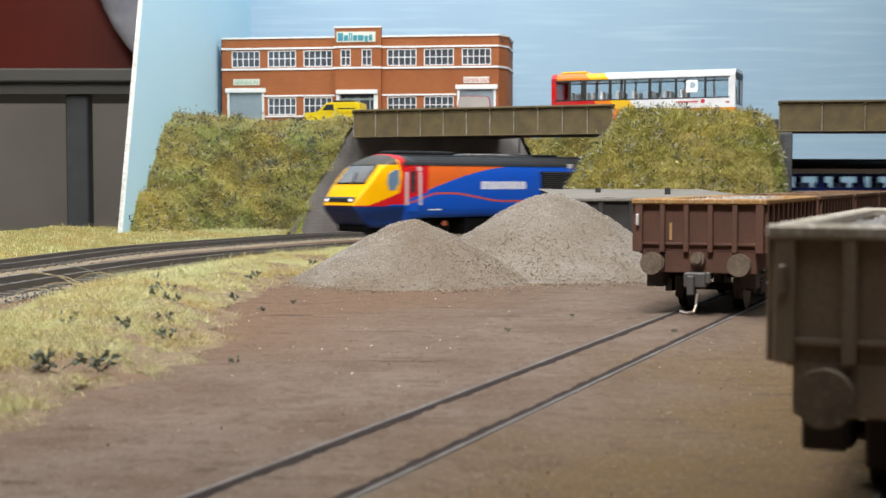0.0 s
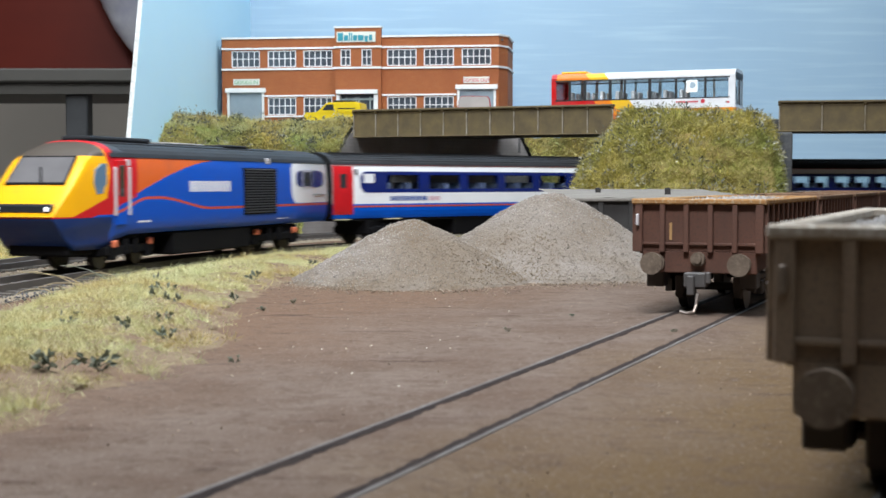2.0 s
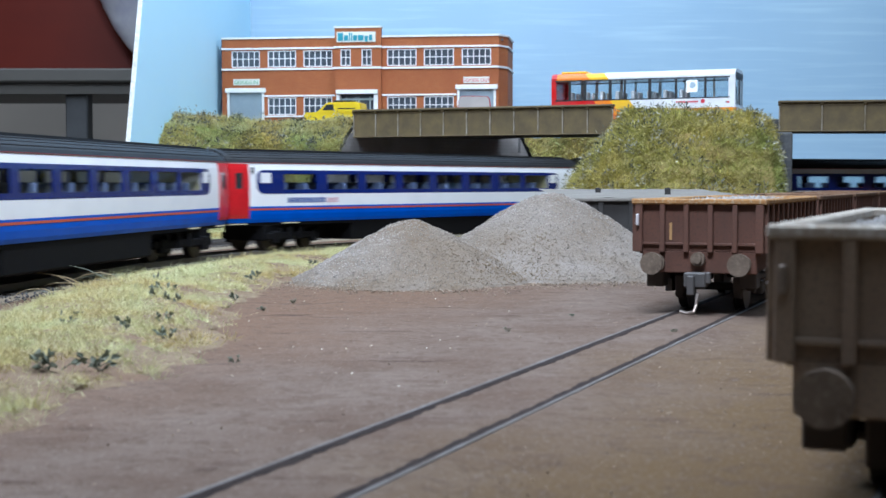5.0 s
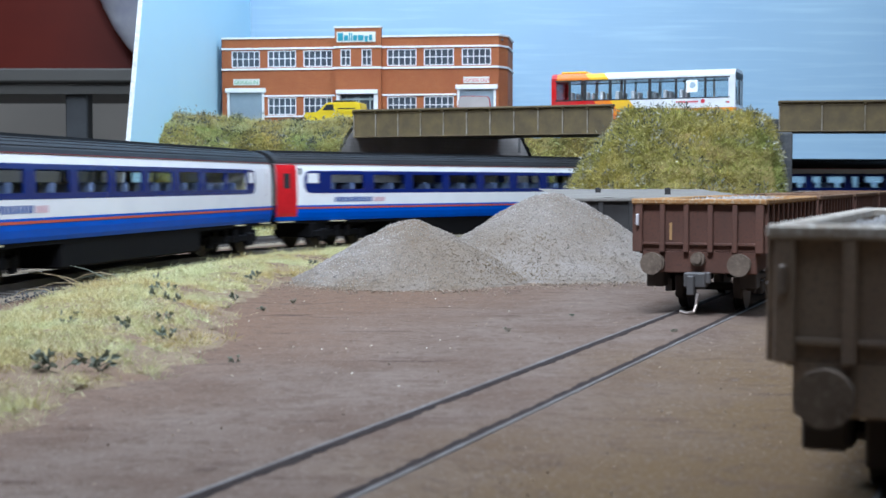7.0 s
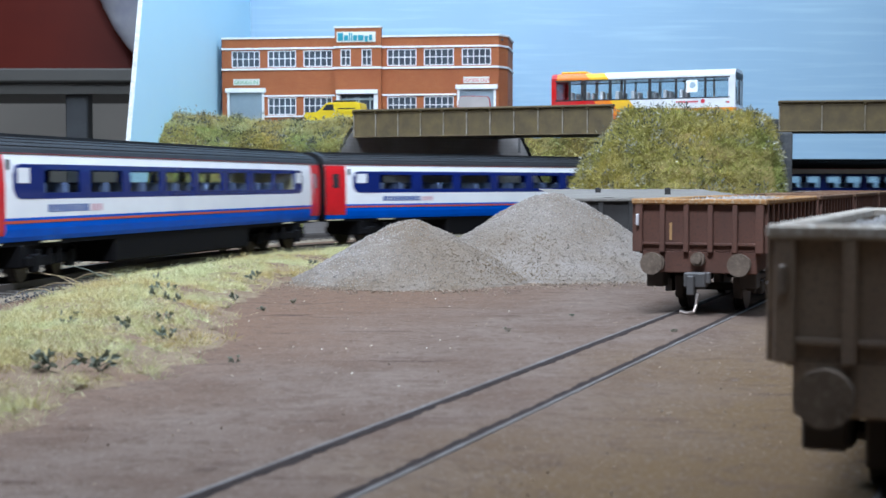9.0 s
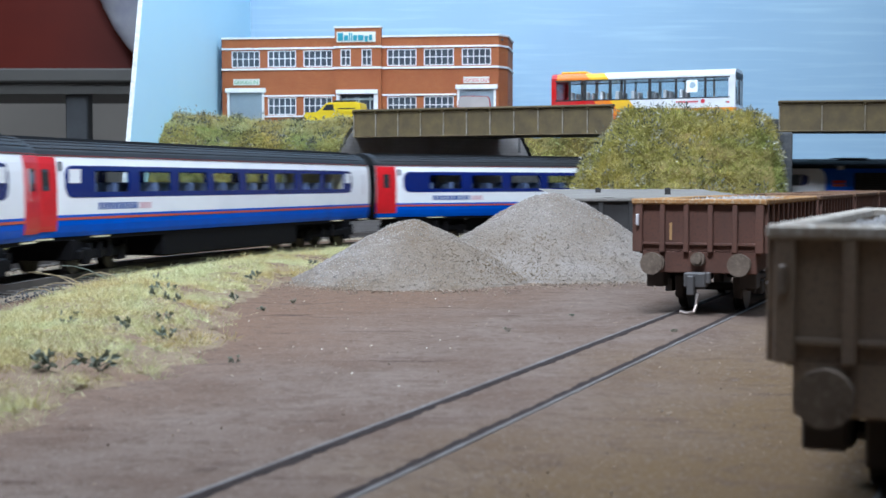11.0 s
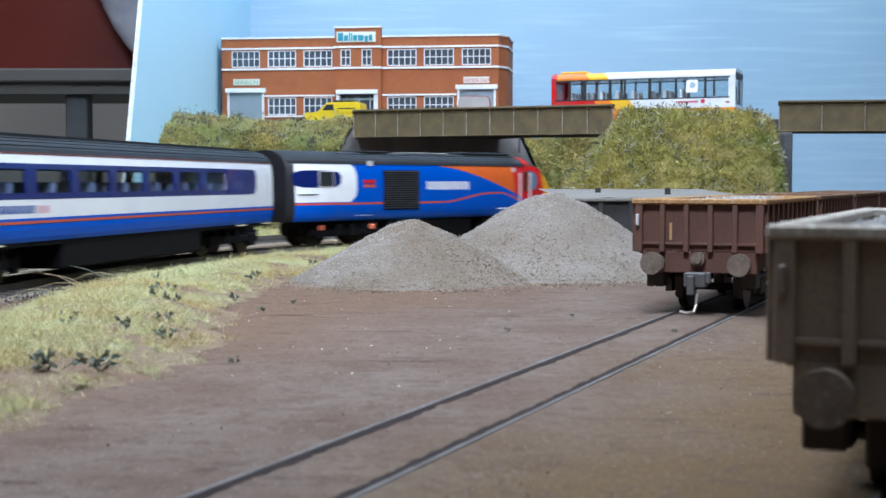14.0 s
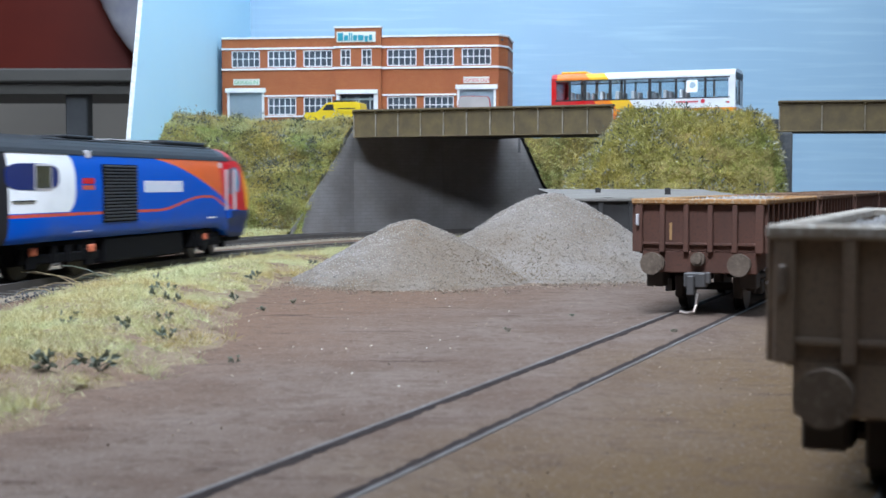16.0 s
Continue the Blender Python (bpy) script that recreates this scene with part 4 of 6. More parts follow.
def wagon(origin, dist, paint, rim, label, fill=0.0):
    c = origin + YD * dist
    root = thing("open_wagon", Matrix.Translation(Vector((c.x, c.y, 0)) * MM) @ Matrix.Rotation(-YARD_A, 4, "Z"), label, "railway wagon", "ballast wagons in the yard")
    W, L, Z0, Z1 = 17.9, 98.0, 17.6, 31.8
    for e, y in ((-1, 0.0), (1, L)):
        yo = 0 if e < 0 else L
        w = part("end_wall", box(-W + 1, W - 1, min(yo, yo - e * 1.2), max(yo, yo - e * 1.2), Z0, Z1 - 1.2), paint, root)
        for i in range(6):
            x = -W + 1.1 + i * (2 * W - 2.2) / 5
            hw = 1.1 if i in (0, 5) else 0.75
            part("stanchion", box(x - hw, x + hw, min(yo, yo + e * 1.3), max(yo, yo + e * 1.3), Z0 - 0.4, Z1 - 1.2, 0.2), paint, w)
        part("bottom_rail", box(-W + 0.6, W - 0.6, min(yo, yo + e * 0.8), max(yo, yo + e * 0.8), Z0 + 1.6, Z0 + 2.3, 0.1), paint, w)
        part("headstock", box(-16, 16, min(yo, yo - e * 2.6), max(yo, yo - e * 2.6), 11.4, 17.6, 0.3), paint, root)
        part("drawhook_plate", cyl(cyl(None, (0, yo + e * 0.8, 15.4), "y", 2.0, 1.6, 12), (0, yo + e * 1.6, 15.4), "y", 1.2, 1.4, 10), M_BUFFER, root)
        for x in (-12, 12):
            bm = cyl(None, (x, yo + e * 2.4, 14.2), "y", 1.7, 4.8, 14)
            cyl(bm, (x, yo + e * 0.4, 14.2), "y", 2.6, 1.0, 14)
            cyl(bm, (x, yo + e * 5.2, 14.2), "y", 3.1, 0.9, 28)
            part("buffer", bm, M_BUFFER, root, "round dusty brown buffer")
        bm = box(-3.4, 2.8, min(yo, yo + e * 3.6), max(yo, yo + e * 3.6), 7.6, 11.8, 0.4)
        box(-2.2, -0.2, min(yo + e * 3, yo + e * 5.0), max(yo + e * 3, yo + e * 5.0), 5.6, 11, 0.3, bm=bm)
        box(2.6, 4.0, min(yo + e * 2, yo + e * 3.4), max(yo + e * 2, yo + e * 3.4), 8.8, 12, 0.3, bm=bm)
        cp = part("coupling", bm, M_COUPLING, root, "grey hook-and-bar coupling")
        pts = [Vector((0.6, yo + e * 4, 6.0)), Vector((0.5, yo + e * 5, 3.0)), Vector((0.2, yo + e * 6.5, 1.2)), Vector((-1.6, yo + e * 7.6, 0.9)), Vector((-3.2, yo + e * 7.8, 1.4))]
        bm = bmesh.new()
        for p, q in zip(pts, pts[1:]):
            d = q - p
            m = Matrix.Translation((p + q) / 2 * MM) @ d.to_track_quat("Z", "Y").to_matrix().to_4x4()
            bmesh.ops.create_cone(bm, cap_ends=True, segments=8, radius1=0.45 * MM, radius2=0.45 * MM, depth=(d.length + 0.4) * MM, matrix=m)
        part("hook", bm, M_HOOK, cp)
        part("lamp_iron", box(-W + 0.6, -W + 1.4, min(yo + e * 1.3, yo + e * 2.4), max(yo + e * 1.3, yo + e * 2.4), 24.5, 27.8, 0.2), M_SILVER if paint == M_WAGON else M_BUFFER, root)
        if paint == M_WAGON:
            bars(root, "number_label", -8.2, 20.6, 0.9, 4.8, 1, 0, 1, M_DUSTLABEL).matrix_basis = Matrix.Translation((0, (yo + e * 0.15 - (0.1 if e > 0 else 0.05)) * MM, 0))
    for s in (-1, 1):
        w = part("side_wall", box(min(s * W, s * (W - 1)), max(s * W, s * (W - 1)), 0, L, Z0, Z1 - 1.2), paint, root)
        for i in range(12):
            y = 1 + i * (L - 2) / 11
            part("stanchion", box(min(s * W, s * (W + 1.0)), max(s * W, s * (W + 1.0)), y - 0.7, y + 0.7, Z0 - 0.4, Z1 - 1.2, 0.15), paint, w)
        part("sole_bar", box(s * 12.5 - 1, s * 12.5 + 1, 2.7, L - 2.7, 11.5, 17.4), paint, root)
    part("floor", box(-W + 1, W - 1, 1.2, L - 1.2, Z0 - 1, Z0 + 0.5), paint, root)
    t = 1.5
    bm = box(-W - 0.9, W + 0.9, -1.5, t - 0.4, Z1 - 1.3, Z1 + 0.3, 0.35)
    part("top_rail", bm, rim, root, "rusty dusty top rail")
    part("top_rail", box(-W - 0.9, W + 0.9, L - t + 0.4, L + 1.5, Z1 - 1.3, Z1 + 0.3, 0.35), rim, root)
    for s in (-1, 1):
        part("top_rail", box(min(s * (W - 1.2), s * (W + 0.95)), max(s * (W - 1.2), s * (W + 0.95)), t - 0.4, L - t + 0.4, Z1 - 1.3, Z1 + 0.25, 0.35), rim, root)
    for y in (22.0, 76.0):
        bm = cyl(None, (0, y, 6.4), "x", 1.2, 24, 10)
        for s in (-1, 1):
            cyl(bm, (s * 8.3, y, 6.4), "x", 6.4, 2.3, 26)
            cyl(bm, (s * 7.0, y, 6.4), "x", 7.1, 0.6, 26)
        part("wheelset", bm, M_WHEEL, root)
        for s in (-1, 1):
            bm = box(s * 12 - 0.5, s * 12 + 0.5, y - 5, y + 5, 5, 11.6)
            box(s * 12.8 - 1.4, s * 12.8 + 1.4, y - 2.2, y + 2.2, 4.6, 8.4, 0.4, bm=bm)
            box(s * 12.6 - 0.9, s * 12.6 + 0.9, y - 9, y + 9, 8.6, 10.4, 0.4, bm=bm)
            part("axle_guard", bm, M_UNDERW, root)
            part("brake_shoe", box(s * 8.3 - 1.3, s * 8.3 + 1.3, y - 9.0, y - 7.2, 3.5, 10, 0.4), M_UNDERW, root)
    for x in (-13, 13):
        part("spring_box", box(x - 2.4, x + 2.4, 3, 9, 7.2, 11.6, 0.3), M_UNDERW, root)
    part("brake_lever", box(14.2, 15.0, 24, 74, 7.2, 8.0, 0.2), M_SILVER, root)
    # load of pale stone
    rg = np.random.RandomState(int(dist) + 5)
    bm = bmesh.new()
    g = [[bm.verts.new(Vector((-W + 1.1 + (2 * W - 2.2) * i / 12, 1.3 + (L - 2.6) * j / 30, 28.6 - fill + 2.7 * math.sin(math.pi * i / 12) * (0.75 + 0.25 * math.sin(j * 0.6)) + 0.7 * rough(i, j, 1.7))) * MM) for i in range(13)] for j in range(31)]
    for j in range(30):
        for i in range(12):
            bm.faces.new((g[j][i], g[j][i + 1], g[j + 1][i + 1], g[j + 1][i]))
    part("load_bed", bm, M_STONES, root, "pale grey stone load")
    n = 1500
    px, py = rg.rand(n) * (2 * W - 4) - W + 2, rg.rand(n) * (L - 4) + 2
    pz = 29.0 - fill + 2.6 * np.sin(np.pi * (px + W) / (2 * W)) + rg.rand(n) * 0.7
    stones_mesh("load_stones", np.stack([px, py, pz], -1), 0.35 + 0.45 * rg.rand(n), M_STONES, root, 3)
    return root


M_COUPLING = surface("coupling_grey", (0.06, 0.058, 0.058), (0.10, 0.09, 0.085), None, 0.6)
M_HOOK = surface("hook_steel", (0.42, 0.39, 0.36), (0.25, 0.2, 0.17), None, 0.4, 0.6)
M_UNDERW = surface("wagon_underframe", (0.045, 0.036, 0.030), (0.07, 0.055, 0.045), None, 0.8)
for k in range(4):
    wagon(YARD_1, 231.0 + 111 * k, M_WAGON, M_RIM if k == 0 else M_RIMDARK, "maroon open ballast wagon with rusty rim and pale stone load" if k == 0 else "open ballast wagon in the rake behind, stone-filled", 0.6 if k == 0 else 4.0)
wagon(YARD_2, 8.0, M_WAGON2, M_RIMPALE, "dusty brown open wagon full of pale stone")


# ---- factory ----
M_FRAME = surface("window_white", (0.78, 0.79, 0.80), None, None, 0.5, bump=0)
M_SHOPGLASS = surface("factory_glass", (0.085, 0.10, 0.12), (0.05, 0.06, 0.075), None, 0.2, bump=0, coat=0.6)
M_SHUTTER = surface("shutter_blue_grey", (0.30, 0.37, 0.42), (0.26, 0.33, 0.38), None, 0.5, bump=0)
M_TEAL = surface("sign_teal", (0.03, 0.28, 0.36), None, None, 0.6, bump=0)
M_SIGN = surface("sign_white", (0.72, 0.74, 0.66), None, None, 0.6, bump=0)
M_GREEN = surface("sign_green", (0.10, 0.36, 0.16), None, None, 0.6, bump=0)
M_SIGNRED = surface("sign_red", (0.60, 0.03, 0.05), None, None, 0.6, bump=0)
M_EDGE = surface("factory_side", (0.02, 0.025, 0.06), None, None, 0.7, bump=0)


M_FBRICK = brick_material("factory_brick", (0.37, 0.105, 0.024), (0.32, 0.088, 0.020), (0.36, 0.135, 0.045), (0.29, 0.080, 0.020), 0.0029, 0.00098)


def holed_wall(x0, x1, z0, z1, holes, y0, y1):
    """A wall between y0 and y1 with rectangular openings through it."""
    xs = sorted({x0, x1, *[h[0] for h in holes], *[h[1] for h in holes]})
    zs = sorted({z0, z1, *[h[2] for h in holes], *[h[3] for h in holes]})
    bm = bmesh.new()
    for i in range(len(xs) - 1):
        for j in range(len(zs) - 1):
            cx, cz = (xs[i] + xs[i + 1]) / 2, (zs[j] + zs[j + 1]) / 2
            if not any(h[0] < cx < h[1] and h[2] < cz < h[3] for h in holes):
                box(xs[i], xs[i + 1], y0, y1, zs[j], zs[j + 1], bm=bm)
    bmesh.ops.remove_doubles(bm, verts=bm.verts[:], dist=1e-6)
    return bm


def lettering(text, x, z, height, depth, parent, material, y=0.0):
    cu = bpy.data.curves.new("lettering", "FONT")
    cu.body, cu.size, cu.extrude, cu.align_x = text, height * MM, depth * MM, "CENTER"
    tmp = new("lettering", cu)
    me = bpy.data.meshes.new_from_object(tmp.evaluated_get(bpy.context.evaluated_depsgraph_get()))
    bpy.data.objects.remove(tmp)
    me.materials.clear()
    me.materials.append(material)
    ob = new("lettering", me)
    ob.parent = parent
    ob.matrix_basis = Matrix.Translation(Vector((x, y, z)) * MM) @ Matrix.Rotation(math.pi / 2, 4, "X")
    return ob


def factory():
    d = Vector((45.4 + 177.4, 1045.0 - 1075))
    root = thing("factory", Matrix.Translation(Vector((-176.4, 1075, 0)) * MM) @ Matrix.Rotation(math.atan2(d.y, d.x), 4, "Z"), "two-storey red brick card factory with white bands and windows", "factory building")

    def fx(p):
        """Distance along the front wall of the sight line p."""
        k = (p - 784) / 2380.7
        return (176.4 + 1075 * k) / (0.991 + 0.1335 * k)
    W = fx(882.5)
    up = [(410, 460), (474, 524), (537, 588), (685, 737), (750, 803), (817, 869)]
    low = [(474, 524), (537, 588), (685, 737), (750, 803)]
    holes = [(fx(a), fx(b), 128.2, 141.2) for a, b in up] + [(fx(a), fx(b), 90.4, 104.2) for a, b in low]
    doors = [(fx(405), fx(465), 79, 108.4), (fx(812), fx(875), 79, 109.5)]
    wall = part("wall", holed_wall(0, W, 79, 150.6, holes + doors, 0, 3), M_FBRICK, root)
    part("wall", prism([(W, 0), (W + 6, 13), (W + 6, 60), (W + 3, 60), (W + 3, 14), (W - 0.01, 3)], "z", 79, 150.6), M_FBRICK, root)
    part("wall", box(-0.6, 0, 0.2, 60, 79, 151), M_EDGE, root)
    part("roof", box(0, W + 3, 3, 60, 147, 148.5), M_ROAD, root)
    for z0, z1, pr in ((150.6, 152.0, 1.0), (142.2, 143.6, 0.9), (125.9, 127.4, 1.1)):
        pts = [(-0.4, 0), (-0.4, -pr), (W + 0.3, -pr), (W + 6.8, 12.7), (W + 6.8, 60), (W + 6, 60), (W + 6, 13), (W, 0)]
        if z0 > 150:
            pts = [(-0.4, 3), (-0.4, -pr), (W + 0.3, -pr), (W + 6.8, 12.7), (W + 6.8, 60), (W + 3, 60), (W + 3, 14), (W, 3)]
        part("white_band", prism(pts, "z", z0, z1), M_WHITE, root)
    for a, b in ((466, 598), (674, 808)):
        part("lintel_band", box(fx(a), fx(b), -0.8, 0, 104.8, 106.1), M_WHITE, root)
        part("sill_band", box(fx(a), fx(b), -0.9, 0, 88.6, 89.9), M_WHITE, root)

    def window(x0, x1, z0, z1, y, cols, at):
        w = part("window", box(x0, x1, y + 1.2, y + 1.6, z0, z1), M_SHOPGLASS, root, "dark multi-pane window in white frame")
        bm = bmesh.new()
        f = 0.75
        for a, b, c, e in ((x0, x1, z0, z0 + f), (x0, x1, z1 - f, z1), (x0, x0 + f, z0 + f, z1 - f), (x1 - f, x1, z0 + f, z1 - f)):
            box(a, b, y + 0.2, y + 1.2, c, e, bm=bm)
        part("frame", bm, M_FRAME, w)
        for i in range(1, cols):
            x = x0 + (x1 - x0) * i / cols
            part("mullion", box(x - 0.32, x + 0.32, y + 0.5, y + 1.2, z0 + f, z1 - f), M_FRAME, w)
        part("transom", box(x0 + f, x1 - f, y + 0.45, y + 1.15, z0 + (z1 - z0) * at - 0.3, z0 + (z1 - z0) * at + 0.3), M_FRAME, w)
    for h in holes:
        window(h[0], h[1], h[2], h[3], 0, 5 if h[1] - h[0] > 20 else 4, 0.52)
    # entrance tower
    tx0, tx1 = fx(595), fx(676)
    th = [(fx(605), fx(623), 128.2, 141.2), (fx(642), fx(660), 128.2, 141.2), (fx(604), fx(666), 79, 106)]
    part("tower_wall", holed_wall(tx0, tx1, 79, 157.6, th, -5, -0.02), M_FBRICK, root)
    part("tower_coping", box(tx0 - 0.6, tx1 + 0.6, -6, 3, 157.6, 158.9), M_WHITE, root)
    for z0, z1 in ((142.2, 143.6), (125.9, 127.4)):
        part("white_band", box(tx0 - 0.8, tx1 + 0.8, -5.9, -5, z0, z1), M_WHITE, root)
    for h in th[:2]:
        window(h[0], h[1], h[2], h[3], -5, 2, 0.52)
    part("canopy", box(fx(598), fx(671), -8, -5, 106, 109.4, 0.2), M_WHITE, root)
    for a, b in ((598, 604), (664, 671)):
        part("door_jamb", box(fx(a), fx(b), -6.4, -5, 79, 106), M_WHITE, root)
    e = part("entrance_door", box(fx(604), fx(664), -2.0, -1.4, 79, 106), M_SHOPGLASS, root, "dark glazed entrance doors")
    for a in (604, 613, 631, 635, 655, 662):
        part("door_frame", box(fx(a), fx(a) + 0.9, -2.8, -2.0, 79, 104), M_GREENGREY, e)
    part("door_frame", box(fx(604), fx(664), -2.9, -2.0, 101.5, 103), M_GREENGREY, e)
    s = part("sign", box(fx(599), fx(667), -6.2, -5, 146.6, 154.6), M_SIGN, root, "white name board with teal bars")
    bm = bmesh.new()
    for i, (a, w, h) in enumerate(((601, 9.5, 6.2), (612, 7, 4.4), (620.4, 2.4, 6.2), (624.2, 2.4, 6.2), (628, 7, 4.4), (636.4, 10, 4.4), (648, 6, 4.4), (655.6, 6, 4.4))):
        z0 = 147.6 if i != 6 else 146.9
        box(fx(a), fx(a + w), -6.6, -6.2, z0, z0 + h, 0.15, bm=bm)
    part("name_bars", bm, M_TEAL, s)
    for (x0, x1, z0, z1), txt, mat, px in ((doors[0], "GOODS IN", M_GREEN, 435.5), (doors[1], "GOODS OUT", M_SIGNRED, 842)):
        sh = part("shutter", box(x0, x1, 1.2, 2.0, z0, z1), M_SHUTTER, root, "blue-grey roller shutter door")
        for i in range(18):
            zz = z0 + (z1 - z0) * (i + 0.5) / 18
            part("slat", box(x0, x1, 0.9, 1.2, zz - 0.55, zz + 0.5), M_SHUTTER, sh)
        part("door_jamb", box(x0 - 1.2, x0 + 0.6, -0.8, 0, z0, z1), M_WHITE, root)
        part("door_jamb", box(x1 - 0.6, x1 + 1.2, -0.8, 0, z0, z1), M_WHITE, root)
        part("door_head", box(x0 - 2.6, x1 + 2.6, -2.0, 0, z1 - 0.2, z1 + 3.4, 0.2), M_WHITE, root)
        zc = 114.2
        b = part("sign", box(fx(px - 22), fx(px + 24), -0.8, 0, zc, zc + 4.8), M_SIGN, root, "small white sign board")
        lettering(txt, fx(px + 1), zc + 0.9, 4.0 if txt.endswith("IN") else 3.7, 0.1, b, mat, -0.95)
    return root


M_GREENGREY = surface("door_green_grey", (0.42, 0.50, 0.50), None, None, 0.5, bump=0)
factory()


# ---- bus ----
def bus_paint():
    m, nt, b = nodes_of("bus_paint")
    tc = nt.nodes.new("ShaderNodeTexCoord")
    sp = nt.nodes.new("ShaderNodeSeparateXYZ")
    nt.links.new(tc.outputs["Object"], sp.inputs[0])
    x, z = Num(nt, sp.outputs[0]) * 1000.0, Num(nt, sp.outputs[2]) * 1000.0
    sl = x + (z - 15.0) * 0.75
    sr = x - (z - 34.0) * -0.8
    c = mix_rgb(nt, ((sl < 60.0) * (z < 33.0)).v, (0.80, 0.81, 0.83), (0.85, 0.50, 0.015))
    c = mix_rgb(nt, ((sl < 46.0) * (z < 33.0)).v, c, (0.82, 0.22, 0.01))
    c = mix_rgb(nt, ((sl < 34.0) * (z < 33.0)).v, c, (0.55, 0.012, 0.012))
    c = mix_rgb(nt, ((sr < 42.0) * (z > 32.0)).v, c, (0.88, 0.50, 0.015))
    c = mix_rgb(nt, ((sr < 28.0) * (z > 32.0)).v, c, (0.82, 0.22, 0.01))
    c = mix_rgb(nt, (x < 4.0).v, c, (0.55, 0.012, 0.012))
    low = (z < 11.6) * (x > 34.0)
    c = mix_rgb(nt, low.v, c, (0.86, 0.30, 0.01))
    c = mix_rgb(nt, ((z < 8.6) * (x > 34.0)).v, c, (0.78, 0.13, 0.012))
    n = noise_tex(nt, 60, 3)
    c = mix_rgb(nt, ramp(nt, n.outputs["Fac"], 0.4, 1.6), c, (0.2, 0.2, 0.2))
    nt.links.new(c, b.inputs["Base Color"])
    b.inputs["Roughness"].default_value, b.inputs["Coat Weight"].default_value = 0.25, 0.5
    return m


M_BUS, M_BUSGLASS, M_BLACK = bus_paint(), glass("bus_glass", (0.86, 0.89, 0.90)), surface("rubber_black", (0.015, 0.015, 0.016), None, None, 0.5, bump=0)
M_TYRE = surface("tyre", (0.02, 0.02, 0.02), None, None, 0.8)


def bus():
    d = Vector((122.0, -50.0))
    root = thing("bus", Matrix.Translation(Vector((78.5, 974, 77)) * MM) @ Matrix.Rotation(math.atan2(d.y, d.x), 4, "Z"), "single-deck model bus in white, red, orange and yellow", "bus")
    L, Wd = d.length, 33.0

    def bx(p):
        """Distance along the side of the sight line p."""
        k = (p - 784) / 2380.0
        return (974 * k - 78.5) / (0.9253 + 0.3792 * k)
    wins = [(bx(a), bx(b)) for a, b in ((984, 1006), (1010, 1032), (1037, 1077), (1082, 1104), (1107, 1147), (1152, 1194), (1198, 1246), (1250, 1289))]
    arches = [(24.0, 6.2), (94.5, 6.2)]

    def arch_out():
        pts = [(2.0, 3.5)]
        for c, r in arches:
            pts += [(c + r * math.cos(math.pi - math.pi * i / 8), max(3.5, 4.5 + r * math.sin(math.pi * i / 8))) for i in range(9)]
        return pts + [(L - 2, 3.5), (L, 6), (L, 18.7), (0, 18.7), (0, 6)]
    for y0, y1 in ((0, 1.2), (Wd - 1.2, Wd)):
        part("side_panel", prism(arch_out(), "y", y0, y1), M_BUS, root)
        for (a, b), nx in zip(wins, wins[1:] + [None]):
            part("window", box(a, b, y0 + 0.4, y0 + 0.7, 18.9, 32.4), M_BUSGLASS, root).visible_shadow = False
        edges = [0] + [v for w in wins for v in w] + [L]
        for i in range(0, len(edges), 2):
            part("window_pillar", box(edges[i], edges[i + 1], y0 + 0.1, y1 - 0.1, 18.7, 32.6), (M_BLACK if y0 < 1 else M_WHITE) if 0 < i < len(edges) - 2 else M_BUS, root)
        part("window_seal", box(3, L - 3.4, y0 - 0.05 if y0 < 1 else y0, y1 if y0 < 1 else y1 + 0.05, 18.1, 18.9), M_BLACK, root)
        part("window_seal", box(3, L - 3.4, y0 - 0.05 if y0 < 1 else y0, y1 if y0 < 1 else y1 + 0.05, 32.2, 33.1), M_BLACK, root)
    prof = [(0, 32.6), (0, 34.5), (1.2, 36.6), (4, 38), (9, 38.6), (Wd - 9, 38.6), (Wd - 4, 38), (Wd - 1.2, 36.6), (Wd, 34.5), (Wd, 32.6)]
    part("roof", prism(prof, "x", 0, L), M_BUS, root, "white roof with orange and yellow rear")
    part("rear_panel", box(0, 1.2, 1.2, Wd - 1.2, 4, 32.6, 0.3), M_BUS, root)
    part("floor", box(1.2, L - 1, 1.2, Wd - 1.2, 6, 8.5), M_BUSSEAT, root)
    part("front_panel", box(L - 1.2, L + 0.6, 0.4, Wd - 0.4, 4, 14, 0.6), M_BUS, root)
    part("windscreen", box(L - 0.4, L + 0.2, 1.5, Wd - 1.5, 14, 31.5, 0.2), M_BUSGLASS, root)
    part("windscreen_frame", box(L - 0.9, L + 0.3, 0.2, 1.5, 14, 32.6), M_BUS, root)
    part("windscreen_pillar", box(L - 0.3, L + 0.5, Wd / 2 - 0.5, Wd / 2 + 0.5, 14, 31.5), M_BLACK, root)
    wp = part("wiper", box(-0.2, 0.2, -0.2, 0.2, 0, 12), M_BLACK, root)
    wp.matrix_basis = Matrix.Translation(Vector((L + 0.6, 6, 14.5)) * MM) @ Matrix.Rotation(radians(24), 4, "X")
    for y in (4.5, Wd - 4.5):
        part("headlight", box(L + 0.3, L + 0.9, y - 2, y + 2, 8.6, 11.2, 0.25), M_SILVER, root)
    part("marker_light", box(L - 5.6, L - 3.6, -0.25, 0.1, 14.6, 15.8), M_SIGNRED, root)
    part("destination_blind", box(L - 0.6, L + 0.4, 4, Wd - 4, 31.5, 36, 0.3), M_BLACK, root)
    part("roof_pod", box(5, 24, 8, 25, 38.4, 40, 0.6), M_VENT, root)
